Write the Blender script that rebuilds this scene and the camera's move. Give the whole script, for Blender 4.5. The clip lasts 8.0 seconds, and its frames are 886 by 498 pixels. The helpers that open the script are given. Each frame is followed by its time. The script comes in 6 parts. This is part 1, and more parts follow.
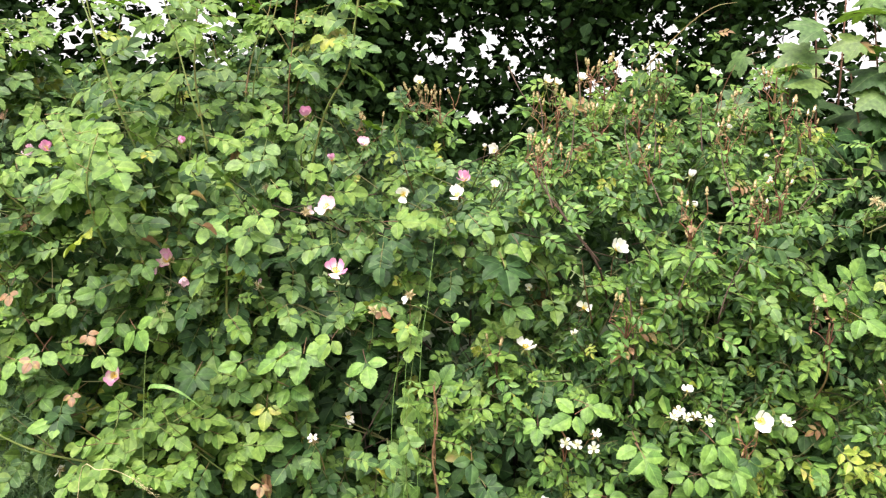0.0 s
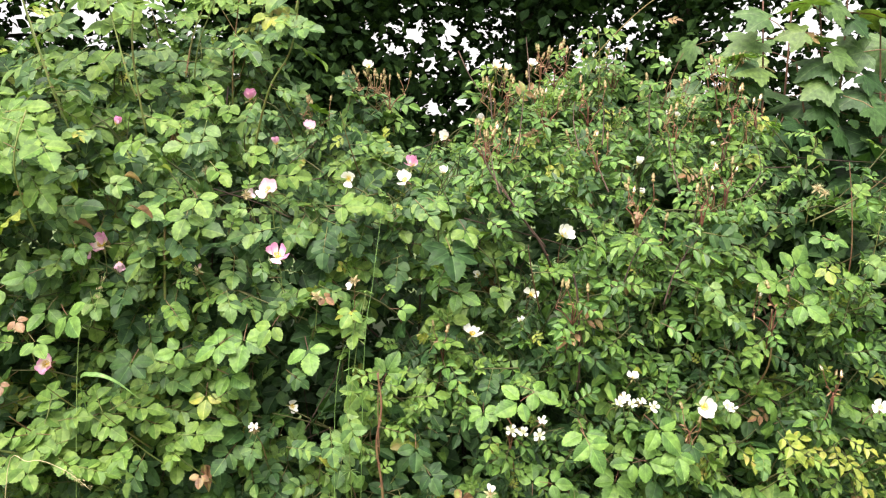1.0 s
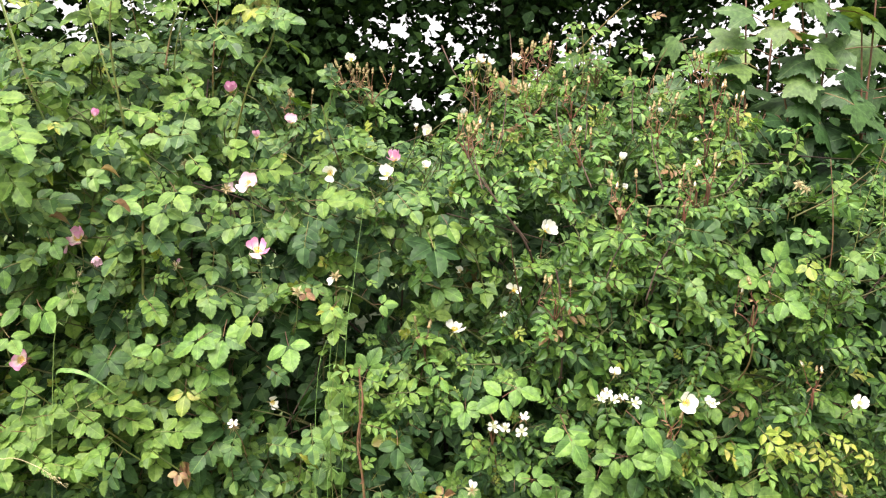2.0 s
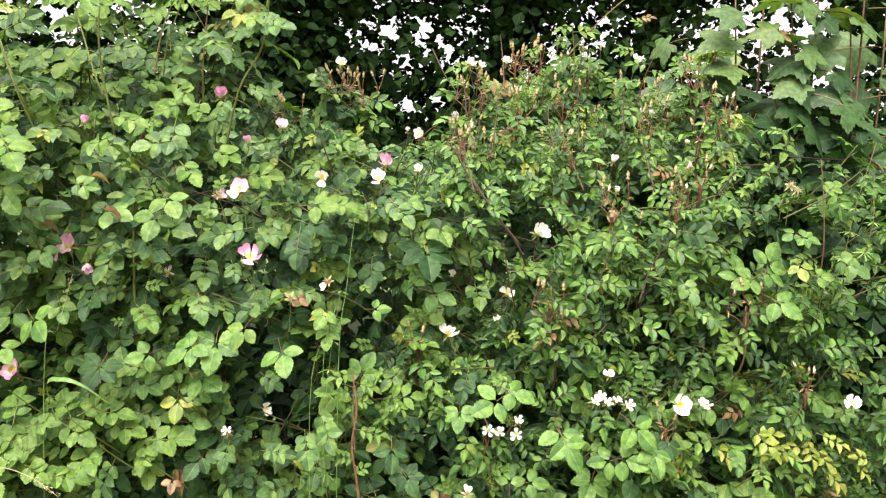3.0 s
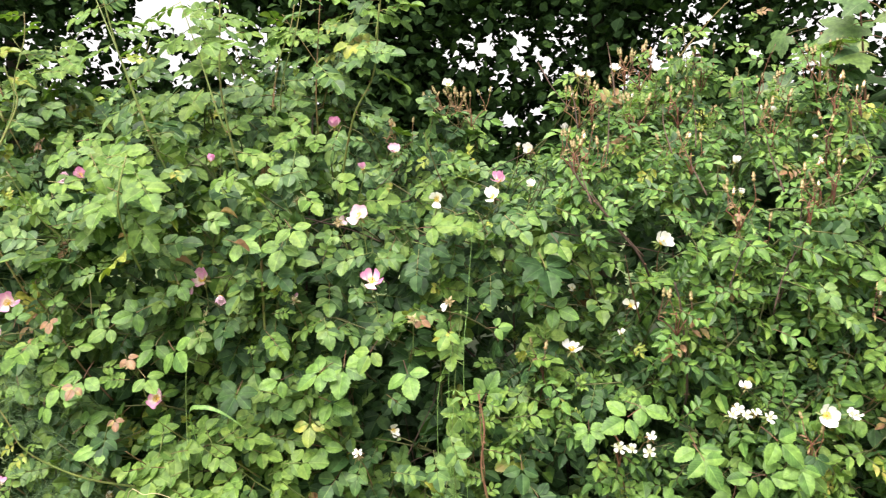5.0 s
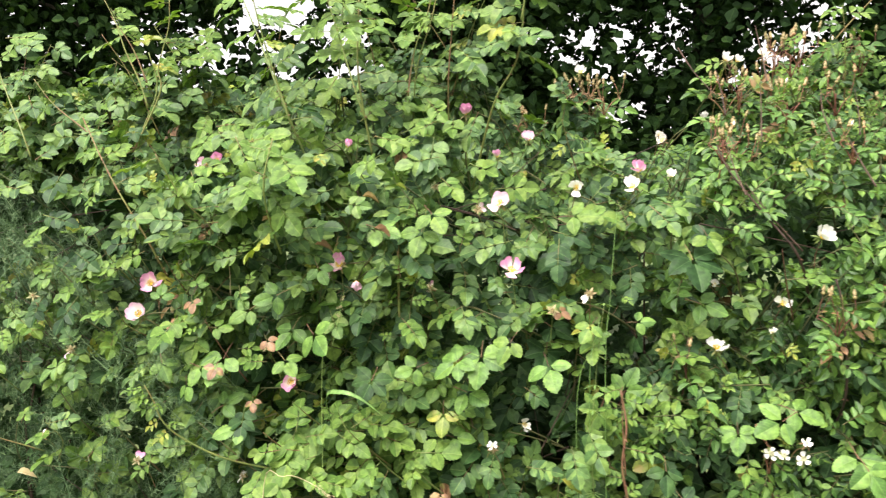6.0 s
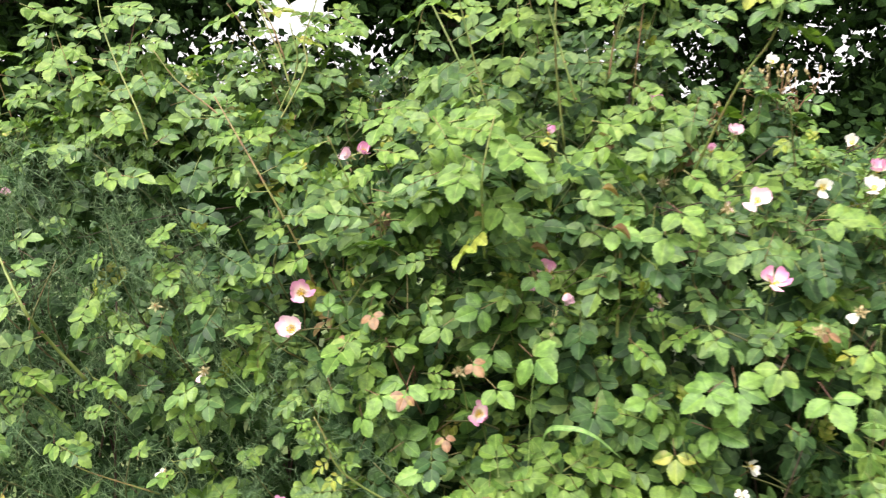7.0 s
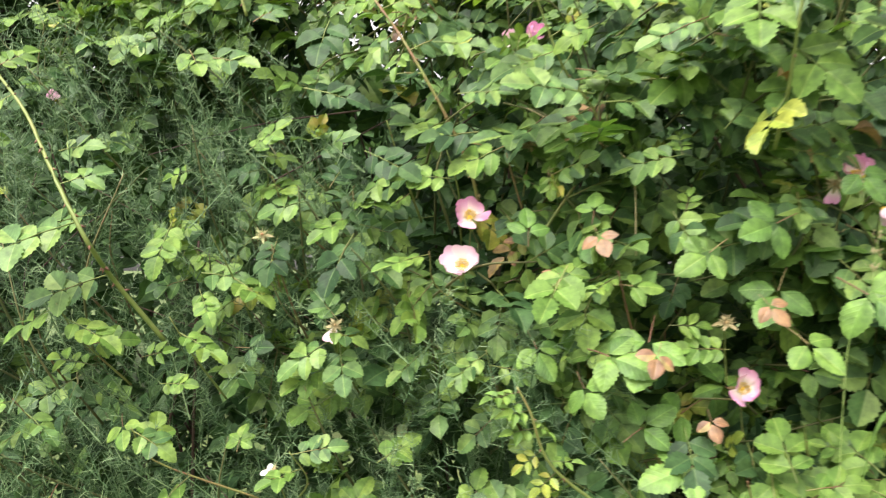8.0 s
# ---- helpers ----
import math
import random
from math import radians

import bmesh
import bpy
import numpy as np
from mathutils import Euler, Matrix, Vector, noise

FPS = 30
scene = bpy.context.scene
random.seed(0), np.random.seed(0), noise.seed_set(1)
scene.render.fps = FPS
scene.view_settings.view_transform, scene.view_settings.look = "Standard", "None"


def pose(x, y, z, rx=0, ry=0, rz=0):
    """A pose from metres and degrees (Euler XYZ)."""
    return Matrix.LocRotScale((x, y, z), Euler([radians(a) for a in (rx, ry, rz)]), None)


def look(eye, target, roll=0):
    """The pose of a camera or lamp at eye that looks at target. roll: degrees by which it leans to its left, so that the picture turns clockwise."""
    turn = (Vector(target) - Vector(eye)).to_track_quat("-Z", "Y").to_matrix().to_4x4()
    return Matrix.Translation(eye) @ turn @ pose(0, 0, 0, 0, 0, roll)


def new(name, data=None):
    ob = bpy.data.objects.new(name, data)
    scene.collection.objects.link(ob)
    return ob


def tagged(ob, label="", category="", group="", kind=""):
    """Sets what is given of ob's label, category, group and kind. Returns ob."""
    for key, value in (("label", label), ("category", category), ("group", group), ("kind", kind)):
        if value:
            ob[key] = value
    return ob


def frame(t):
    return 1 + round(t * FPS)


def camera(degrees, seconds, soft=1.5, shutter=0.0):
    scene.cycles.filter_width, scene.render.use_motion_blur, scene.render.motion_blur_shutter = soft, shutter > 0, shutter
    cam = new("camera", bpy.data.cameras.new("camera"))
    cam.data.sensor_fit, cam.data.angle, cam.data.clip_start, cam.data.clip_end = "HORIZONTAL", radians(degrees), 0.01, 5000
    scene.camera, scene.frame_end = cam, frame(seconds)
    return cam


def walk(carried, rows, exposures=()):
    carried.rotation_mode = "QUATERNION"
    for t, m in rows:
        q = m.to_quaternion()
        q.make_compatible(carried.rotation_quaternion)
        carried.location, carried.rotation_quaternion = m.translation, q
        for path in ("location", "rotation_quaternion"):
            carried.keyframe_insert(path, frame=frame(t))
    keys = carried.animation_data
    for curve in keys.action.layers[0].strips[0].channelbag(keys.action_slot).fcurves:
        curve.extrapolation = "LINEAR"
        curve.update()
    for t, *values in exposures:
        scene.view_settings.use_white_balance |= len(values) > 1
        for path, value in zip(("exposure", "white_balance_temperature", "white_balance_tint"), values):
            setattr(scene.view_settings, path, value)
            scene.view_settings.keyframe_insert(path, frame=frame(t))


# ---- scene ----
cam = camera(59.4, 8.0, soft=1.2, shutter=0.24)
PATH = [
    (0, (0.017, 0.091, 1.564), (0.004, 2.09, 1.509), 0.3),
    (0.5, (0.047, 0.108, 1.557), (0.086, 2.107, 1.492), 0.1),
    (1, (0.059, 0.118, 1.543), (0.142, 2.115, 1.473), 0.6),
    (1.5, (0.053, 0.122, 1.539), (0.16, 2.118, 1.464), 0.8),
    (2, (0.064, 0.13, 1.541), (0.188, 2.125, 1.461), 0.8),
    (3.5, (0.057, 0.137, 1.551), (0.206, 2.131, 1.477), 0.2),
    (4, (0.05, 0.154, 1.548), (0.136, 2.151, 1.483), -1.0),
    (5.5, (-0.002, 0.139, 1.557), (-0.248, 2.124, 1.534), -2.6),
    (6, (-0.107, 0.174, 1.538), (-0.441, 2.146, 1.509), -1.8),
    (6.5, (-0.393, 0.263, 1.535), (-0.694, 2.24, 1.538), -1.3),
    (7, (-0.671, 0.403, 1.507), (-0.927, 2.387, 1.54), -0.8),
    (7.5, (-0.884, 0.648, 1.406), (-1.154, 2.628, 1.493), -0.3),
    (8, (-1.043, 0.861, 1.367), (-1.363, 2.835, 1.414), -0.6),
]
walk(cam, [(t, look(eye, target, roll)) for t, eye, target, roll in PATH], exposures=[(0.0, 2.74, 6850, 14), (7.0, 2.74, 6850, 14), (8.0, 2.82, 6850, 14)])

# ---- sky and light: bright overcast day, open road verge behind the camera ----
SUN_ELEVATION, SUN_AZIMUTH = 58.0, 200.0
world = bpy.data.worlds.new("overcast_sky")
world.use_nodes = True
scene.world = world
wn, wl = world.node_tree.nodes, world.node_tree.links
sky = wn.new("ShaderNodeTexSky")
sky.sky_type = "NISHITA"
sky.sun_disc = False
sky.sun_elevation, sky.sun_rotation = radians(SUN_ELEVATION), radians(SUN_AZIMUTH)
sky.air_density, sky.dust_density = 1.5, 4.0
cloud = wn.new("ShaderNodeHueSaturation")
cloud.inputs["Saturation"].default_value = 0.12
wl.new(sky.outputs["Color"], cloud.inputs["Color"])
wl.new(cloud.outputs["Color"], wn["Background"].inputs["Color"])
wn["Background"].inputs["Strength"].default_value = 0.056

sun = new("sun", bpy.data.lights.new("sun", "SUN"))
sun.data.energy, sun.data.angle, sun.data.color = 1.25, radians(50), (1.0, 0.97, 0.92)
sa, se = radians(SUN_AZIMUTH), radians(SUN_ELEVATION)
sun.matrix_world = look((math.sin(sa) * math.cos(se) * 30, math.cos(sa) * math.cos(se) * 30, math.sin(se) * 30), (0, 0, 0))

# ---- materials ----
rng = np.random.default_rng(11)


def node_mat(name):
    m = bpy.data.materials.new(name)
    m.use_nodes = True
    n = m.node_tree.nodes
    return m, n, m.node_tree.links, n["Principled BSDF"], n["Material Output"]


def maths(n, l, op, a, b=None):
    k = n.new("ShaderNodeMath")
    k.operation = op
    for i, v in enumerate((a, b)):
        if v is None:
            continue
        if isinstance(v, (int, float)):
            k.inputs[i].default_value = v
        else:
            l.new(v, k.inputs[i])
    return k.outputs[0]


def ramp(n, l, fac, stops):
    r = n.new("ShaderNodeValToRGB")
    e = r.color_ramp.elements
    while len(e) < len(stops):
        e.new(0.5)
    for k, (p, c) in zip(e, stops):
        k.position, k.color = p, (*c, 1)
    l.new(fac, r.inputs["Fac"])
    return r.outputs["Color"]


def mix_colour(n, l, fac, a, b, mode="MIX"):
    k = n.new("ShaderNodeMix")
    k.data_type, k.blend_type = "RGBA", mode
    for sock, v in ((k.inputs[0], fac), (k.inputs[6], a), (k.inputs[7], b)):
        if isinstance(v, (int, float)):
            sock.default_value = v
        elif isinstance(v, tuple):
            sock.default_value = (*v, 1)
        else:
            l.new(v, sock)
    return k.outputs[2]


def leaf_mat(name, stops, vein, rough=0.44, through_light=0.2, blotch=None, spec=0.32, ribs=0.08):
    """Living leaf: a hue of its own for each leaf, paler midrib, side veins, mottling, some light passing through."""
    m, n, l, p, out = node_mat(name)
    info, geo = n.new("ShaderNodeObjectInfo"), n.new("ShaderNodeNewGeometry")
    r = maths(n, l, "FRACT", maths(n, l, "ADD", info.outputs["Random"], maths(n, l, "MULTIPLY", geo.outputs["Random Per Island"], 0.999)))
    own = ramp(n, l, r, stops)
    uv = n.new("ShaderNodeUVMap")
    xyz = n.new("ShaderNodeSeparateXYZ")
    l.new(uv.outputs["UV"], xyz.inputs[0])
    u = maths(n, l, "ABSOLUTE", maths(n, l, "SUBTRACT", xyz.outputs["X"], 0.5))
    side = maths(n, l, "SINE", maths(n, l, "MULTIPLY", maths(n, l, "SUBTRACT", xyz.outputs["Y"], maths(n, l, "MULTIPLY", u, 0.55)), 44.0))
    veins = maths(n, l, "POWER", maths(n, l, "MULTIPLY", maths(n, l, "ADD", side, 1.0), 0.5), 4.0)
    mid = maths(n, l, "LESS_THAN", u, 0.028)
    spots = n.new("ShaderNodeTexNoise")
    spots.inputs["Scale"].default_value, spots.inputs["Detail"].default_value = 75.0, 5.0
    l.new(geo.outputs["Position"], spots.inputs["Vector"])
    col = mix_colour(n, l, maths(n, l, "MULTIPLY", veins, ribs), own, vein)
    col = mix_colour(n, l, maths(n, l, "MULTIPLY", mid, 0.55), col, vein)
    tone = ramp(n, l, spots.outputs["Fac"], [(0.3, (0.55, 0.58, 0.55)), (0.7, (1.3, 1.27, 1.15))])
    col = mix_colour(n, l, 1.0, col, tone, "MULTIPLY")
    if blotch:
        wide = n.new("ShaderNodeTexNoise")
        wide.inputs["Scale"].default_value = 24.0
        l.new(geo.outputs["Position"], wide.inputs["Vector"])
        at = ramp(n, l, wide.outputs["Fac"], [(0.58, (0, 0, 0)), (0.68, (1, 1, 1))])
        col = mix_colour(n, l, at, col, blotch)
    l.new(col, p.inputs["Base Color"])
    p.inputs["Roughness"].default_value = rough
    p.inputs["Specular IOR Level"].default_value = spec
    bump = n.new("ShaderNodeBump")
    bump.inputs["Strength"].default_value, bump.inputs["Distance"].default_value = 0.6, 0.0022
    l.new(maths(n, l, "ADD", maths(n, l, "MULTIPLY", veins, -0.8 * ribs), spots.outputs["Fac"]), bump.inputs["Height"])
    l.new(bump.outputs["Normal"], p.inputs["Normal"])
    thin = n.new("ShaderNodeBsdfTranslucent")
    l.new(mix_colour(n, l, 1.0, col, (1.25, 1.35, 0.5), "MULTIPLY"), thin.inputs["Color"])
    both = n.new("ShaderNodeMixShader")
    both.inputs[0].default_value = through_light
    l.new(p.outputs[0], both.inputs[1])
    l.new(thin.outputs[0], both.inputs[2])
    l.new(both.outputs[0], out.inputs["Surface"])
    return m


def grain_mat(name, stops, scale=60.0, rough=0.7, bump_depth=0.002, stretch=(1, 1, 1), spec=0.3):
    """Bark, soil, dry stalk: two scales of noise over a colour ramp, with relief."""
    m, n, l, p, out = node_mat(name)
    geo, info = n.new("ShaderNodeNewGeometry"), n.new("ShaderNodeObjectInfo")
    mp = n.new("ShaderNodeMapping")
    mp.inputs["Scale"].default_value = stretch
    l.new(geo.outputs["Position"], mp.inputs["Vector"])
    a, b = n.new("ShaderNodeTexNoise"), n.new("ShaderNodeTexNoise")
    a.inputs["Scale"].default_value, b.inputs["Scale"].default_value = scale, scale * 0.13
    a.inputs["Detail"].default_value = 5.0
    for k in (a, b):
        l.new(mp.outputs[0], k.inputs["Vector"])
    f = maths(n, l, "ADD", maths(n, l, "MULTIPLY", a.outputs["Fac"], 0.5), maths(n, l, "MULTIPLY", b.outputs["Fac"], 0.5))
    f = maths(n, l, "ADD", f, maths(n, l, "MULTIPLY", maths(n, l, "SUBTRACT", info.outputs["Random"], 0.5), 0.3))
    l.new(ramp(n, l, f, stops), p.inputs["Base Color"])
    p.inputs["Roughness"].default_value = rough
    p.inputs["Specular IOR Level"].default_value = spec
    bump = n.new("ShaderNodeBump")
    bump.inputs["Strength"].default_value, bump.inputs["Distance"].default_value = 0.6, bump_depth
    l.new(a.outputs["Fac"], bump.inputs["Height"])
    l.new(bump.outputs["Normal"], p.inputs["Normal"])
    return m


def petal_mat(name, inner, outer, tips, tone=0.12):
    """Petal: pale claw, deeper rim, faint streaks along it; light passes through."""
    m, n, l, p, out = node_mat(name)
    uv, xyz = n.new("ShaderNodeUVMap"), n.new("ShaderNodeSeparateXYZ")
    l.new(uv.outputs["UV"], xyz.inputs[0])
    info = n.new("ShaderNodeObjectInfo")
    grain = n.new("ShaderNodeTexNoise")
    grain.inputs["Scale"].default_value = 9.0
    stretch = n.new("ShaderNodeMapping")
    stretch.inputs["Scale"].default_value = (4, 0.6, 1)
    l.new(uv.outputs["UV"], stretch.inputs["Vector"])
    l.new(stretch.outputs[0], grain.inputs["Vector"])
    f = maths(n, l, "ADD", xyz.outputs["Y"], maths(n, l, "MULTIPLY", maths(n, l, "SUBTRACT", grain.outputs["Fac"], 0.5), 0.35))
    f = maths(n, l, "ADD", f, maths(n, l, "MULTIPLY", maths(n, l, "SUBTRACT", info.outputs["Random"], 0.5), tone))
    col = ramp(n, l, f, [(0.22, inner), (0.62, outer), (0.98, tips)])
    l.new(col, p.inputs["Base Color"])
    p.inputs["Roughness"].default_value = 0.6
    thin, both = n.new("ShaderNodeBsdfTranslucent"), n.new("ShaderNodeMixShader")
    l.new(col, thin.inputs["Color"])
    both.inputs[0].default_value = 0.3
    l.new(p.outputs[0], both.inputs[1])
    l.new(thin.outputs[0], both.inputs[2])
    l.new(both.outputs[0], out.inputs["Surface"])
    return m


ROSE_LEAF = leaf_mat("dog_rose_leaf", [(0.0, (0.034, 0.085, 0.030)), (0.35, (0.066, 0.140, 0.044)), (0.7, (0.105, 0.190, 0.054)), (1.0, (0.150, 0.235, 0.060))], (0.18, 0.27, 0.09), rough=0.5, spec=0.3)
# Dark green of some leaves; inside the hedge it stands in for shade.
ROSE_DARK = leaf_mat("dark_and_shaded_rose_leaf", [(0.0, (0.016, 0.042, 0.018)), (0.5, (0.031, 0.074, 0.029)), (1.0, (0.058, 0.115, 0.042))], (0.09, 0.15, 0.06), rough=0.46, spec=0.16)
ROSE_YOUNG = leaf_mat("young_rose_leaf", [(0.0, (0.078, 0.160, 0.034)), (0.6, (0.108, 0.196, 0.042)), (1.0, (0.150, 0.235, 0.050))], (0.20, 0.29, 0.085), rough=0.52, spec=0.24, through_light=0.24)
FIELD_LEAF = leaf_mat("field_rose_leaf", [(0.0, (0.032, 0.078, 0.022)), (0.45, (0.064, 0.146, 0.034)), (0.8, (0.104, 0.208, 0.044)), (1.0, (0.155, 0.265, 0.052))], (0.15, 0.27, 0.08), rough=0.46, spec=0.32)
BRAMBLE_LEAF = leaf_mat("bramble_leaf", [(0.0, (0.05, 0.12, 0.026)), (0.5, (0.082, 0.172, 0.036)), (1.0, (0.13, 0.235, 0.05))], (0.15, 0.27, 0.07), rough=0.5, spec=0.3, ribs=0.2)
# Dark bramble green; also puts shade into inner and low sycamore leaves.
BRAMBLE_DARK = leaf_mat("dark_and_shaded_bramble_leaf", [(0.0, (0.015, 0.042, 0.015)), (0.6, (0.028, 0.07, 0.023)), (1.0, (0.045, 0.095, 0.03))], (0.08, 0.15, 0.06), rough=0.5, spec=0.16)
YELLOW_LEAF = leaf_mat("yellowing_leaf", [(0.0, (0.15, 0.22, 0.04)), (0.6, (0.21, 0.265, 0.045)), (1.0, (0.28, 0.28, 0.055))], (0.36, 0.40, 0.12), blotch=(0.26, 0.22, 0.06))
BRONZE_LEAF = leaf_mat("bronze_leaf", [(0.0, (0.17, 0.09, 0.055)), (0.6, (0.22, 0.13, 0.075)), (1.0, (0.25, 0.19, 0.075))], (0.32, 0.19, 0.10), blotch=(0.20, 0.23, 0.06))
SYCAMORE_LEAF = leaf_mat("sycamore_leaf", [(0.0, (0.04, 0.09, 0.034)), (0.5, (0.062, 0.125, 0.044)), (0.85, (0.09, 0.16, 0.05)), (1.0, (0.13, 0.20, 0.052))], (0.13, 0.20, 0.085), rough=0.5, through_light=0.3)
SYCAMORE_PALE = leaf_mat("pale_sycamore_leaf", [(0.0, (0.075, 0.145, 0.045)), (0.6, (0.105, 0.18, 0.052)), (1.0, (0.155, 0.21, 0.054))], (0.16, 0.23, 0.10), rough=0.5, through_light=0.3)
# Near-black green: the shade under the crowns is put into this colour.
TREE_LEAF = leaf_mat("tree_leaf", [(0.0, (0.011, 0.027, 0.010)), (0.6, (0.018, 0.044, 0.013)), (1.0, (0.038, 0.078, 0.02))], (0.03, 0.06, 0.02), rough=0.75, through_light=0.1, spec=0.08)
GORSE = leaf_mat("gorse_spine", [(0.0, (0.045, 0.095, 0.045)), (0.6, (0.09, 0.165, 0.08)), (1.0, (0.20, 0.29, 0.155))], (0.12, 0.18, 0.08), rough=0.55, through_light=0.12)
GRASS = leaf_mat("grass_blade", [(0.0, (0.10, 0.22, 0.06)), (0.6, (0.17, 0.30, 0.09)), (1.0, (0.30, 0.38, 0.14))], (0.30, 0.40, 0.18), rough=0.45)
CANE_GREEN = grain_mat("green_cane", [(0.3, (0.10, 0.15, 0.04)), (0.52, (0.16, 0.19, 0.055)), (0.68, (0.17, 0.095, 0.05))], 40, 0.5)
CANE_RED = grain_mat("red_brown_cane", [(0.3, (0.085, 0.038, 0.028)), (0.5, (0.15, 0.075, 0.045)), (0.72, (0.19, 0.17, 0.065))], 50, 0.5)
CANE_DARK = grain_mat("dark_bark_cane", [(0.3, (0.025, 0.016, 0.013)), (0.55, (0.05, 0.029, 0.022)), (0.75, (0.085, 0.056, 0.038))], 60, 0.75)
TWIG = grain_mat("twig", [(0.3, (0.06, 0.075, 0.03)), (0.55, (0.12, 0.12, 0.05)), (0.75, (0.15, 0.09, 0.05))], 50, 0.65)
STRAW = grain_mat("dry_stalk", [(0.3, (0.30, 0.25, 0.13)), (0.7, (0.45, 0.38, 0.22))], 60, 0.7)
BARK = grain_mat("tree_bark", [(0.3, (0.03, 0.026, 0.02)), (0.55, (0.06, 0.05, 0.038)), (0.75, (0.10, 0.085, 0.065))], 18, 0.9, 0.02, (1, 1, 0.25))
EARTH = grain_mat("verge_ground", [(0.3, (0.035, 0.06, 0.018)), (0.5, (0.06, 0.10, 0.028)), (0.7, (0.10, 0.12, 0.045))], 25, 0.9, 0.02)
STALK = grain_mat("bud_stalk", [(0.3, (0.07, 0.03, 0.022)), (0.5, (0.15, 0.055, 0.036)), (0.72, (0.19, 0.12, 0.055))], 60, 0.55)
HIP = grain_mat("rose_hip", [(0.3, (0.17, 0.165, 0.062)), (0.5, (0.26, 0.19, 0.085)), (0.7, (0.30, 0.165, 0.085))], 90, 0.5)
SEPAL = grain_mat("dry_sepal", [(0.3, (0.26, 0.20, 0.10)), (0.55, (0.36, 0.31, 0.17)), (0.75, (0.26, 0.29, 0.13))], 90, 0.7)
STAMEN = grain_mat("stamen", [(0.3, (0.62, 0.42, 0.05)), (0.6, (0.80, 0.60, 0.09)), (0.8, (0.85, 0.72, 0.25))], 300, 0.7)
PALE_STAMEN = grain_mat("pale_stamen", [(0.3, (0.55, 0.55, 0.32)), (0.7, (0.75, 0.74, 0.55))], 300, 0.7)
PINK = petal_mat("pink_petal", (0.88, 0.78, 0.72), (0.81, 0.45, 0.65), (0.75, 0.31, 0.56), 0.35)
PALE_PINK = petal_mat("pale_pink_petal", (0.88, 0.84, 0.82), (0.87, 0.68, 0.78), (0.83, 0.52, 0.68), 0.3)
WHITE = petal_mat("white_petal", (0.86, 0.86, 0.76), (0.90, 0.89, 0.86), (0.90, 0.89, 0.87))

# ---- mesh helpers ----


def make_mesh(name, verts, faces, mats, slots=None, uvs=None, smooth=True):
    """A mesh from vertex rows, face rows of one length or several, a material slot a face and a uv a vertex."""
    me = bpy.data.meshes.new(name)
    verts = np.asarray(verts, dtype=np.float32)
    sizes = np.array([len(f) for f in faces], dtype=np.int32) if not isinstance(faces, np.ndarray) else np.full(len(faces), faces.shape[1], np.int32)
    loops = np.concatenate([np.asarray(f, dtype=np.int32) for f in faces]) if not isinstance(faces, np.ndarray) else faces.astype(np.int32).ravel()
    me.vertices.add(len(verts))
    me.vertices.foreach_set("co", verts.ravel())
    me.loops.add(len(loops))
    me.loops.foreach_set("vertex_index", loops)
    me.polygons.add(len(sizes))
    me.polygons.foreach_set("loop_start", np.concatenate(([0], np.cumsum(sizes)[:-1])).astype(np.int32))
    for m in mats:
        me.materials.append(m)
    if slots is not None:
        me.polygons.foreach_set("material_index", np.asarray(slots, dtype=np.int32))
    me.polygons.foreach_set("use_smooth", np.full(len(sizes), smooth))
    if uvs is not None:
        layer = me.uv_layers.new(name="UVMap")
        layer.data.foreach_set("uv", np.asarray(uvs, dtype=np.float32)[loops].ravel())
    me.update(calc_edges=True)
    if uvs is not None:
        crease_midribs(me, uvs)
    return me


def crease_midribs(me, uv):
    """Keeps the fold along each leaf's midrib sharp."""
    ends = np.empty(len(me.edges) * 2, dtype=np.int32)
    me.edges.foreach_get("vertices", ends)
    on_rib = np.abs(np.asarray(uv, dtype=np.float32)[:, 0] - 0.5) < 1e-5
    sharp = on_rib[ends[0::2]] & on_rib[ends[1::2]]
    me.attributes.new("sharp_edge", "BOOLEAN", "EDGE").data.foreach_set("value", sharp)


class Build:
    """Gathers pieces of geometry into one mesh."""

    def __init__(self):
        self.v, self.f, self.s, self.uv, self.n = [], [], [], [], 0

    def add(self, verts, faces, slot=0, uv=None):
        verts = np.asarray(verts, dtype=float)
        self.v.append(verts)
        self.f += [[i + self.n for i in f] for f in faces]
        self.s += [slot] * len(faces)
        self.uv.append(np.zeros((len(verts), 2)) if uv is None else np.asarray(uv, dtype=float))
        self.n += len(verts)
        return self

    def mesh(self, name, mats, smooth=True):
        return make_mesh(name, np.concatenate(self.v), self.f, mats, self.s, np.concatenate(self.uv), smooth)

    def template(self):
        return np.concatenate(self.v), self.f, np.array(self.s), np.concatenate(self.uv)


def unit(v):
    v = np.asarray(v, dtype=float)
    return v / (np.linalg.norm(v) + 1e-9)


def turned(normal, along):
    """Rotation whose z is the normal and whose y runs along the other way given."""
    z = unit(normal)
    y = np.asarray(along, dtype=float)
    y = unit(y - z * (y @ z))
    return np.stack([np.cross(y, z), y, z], axis=1)


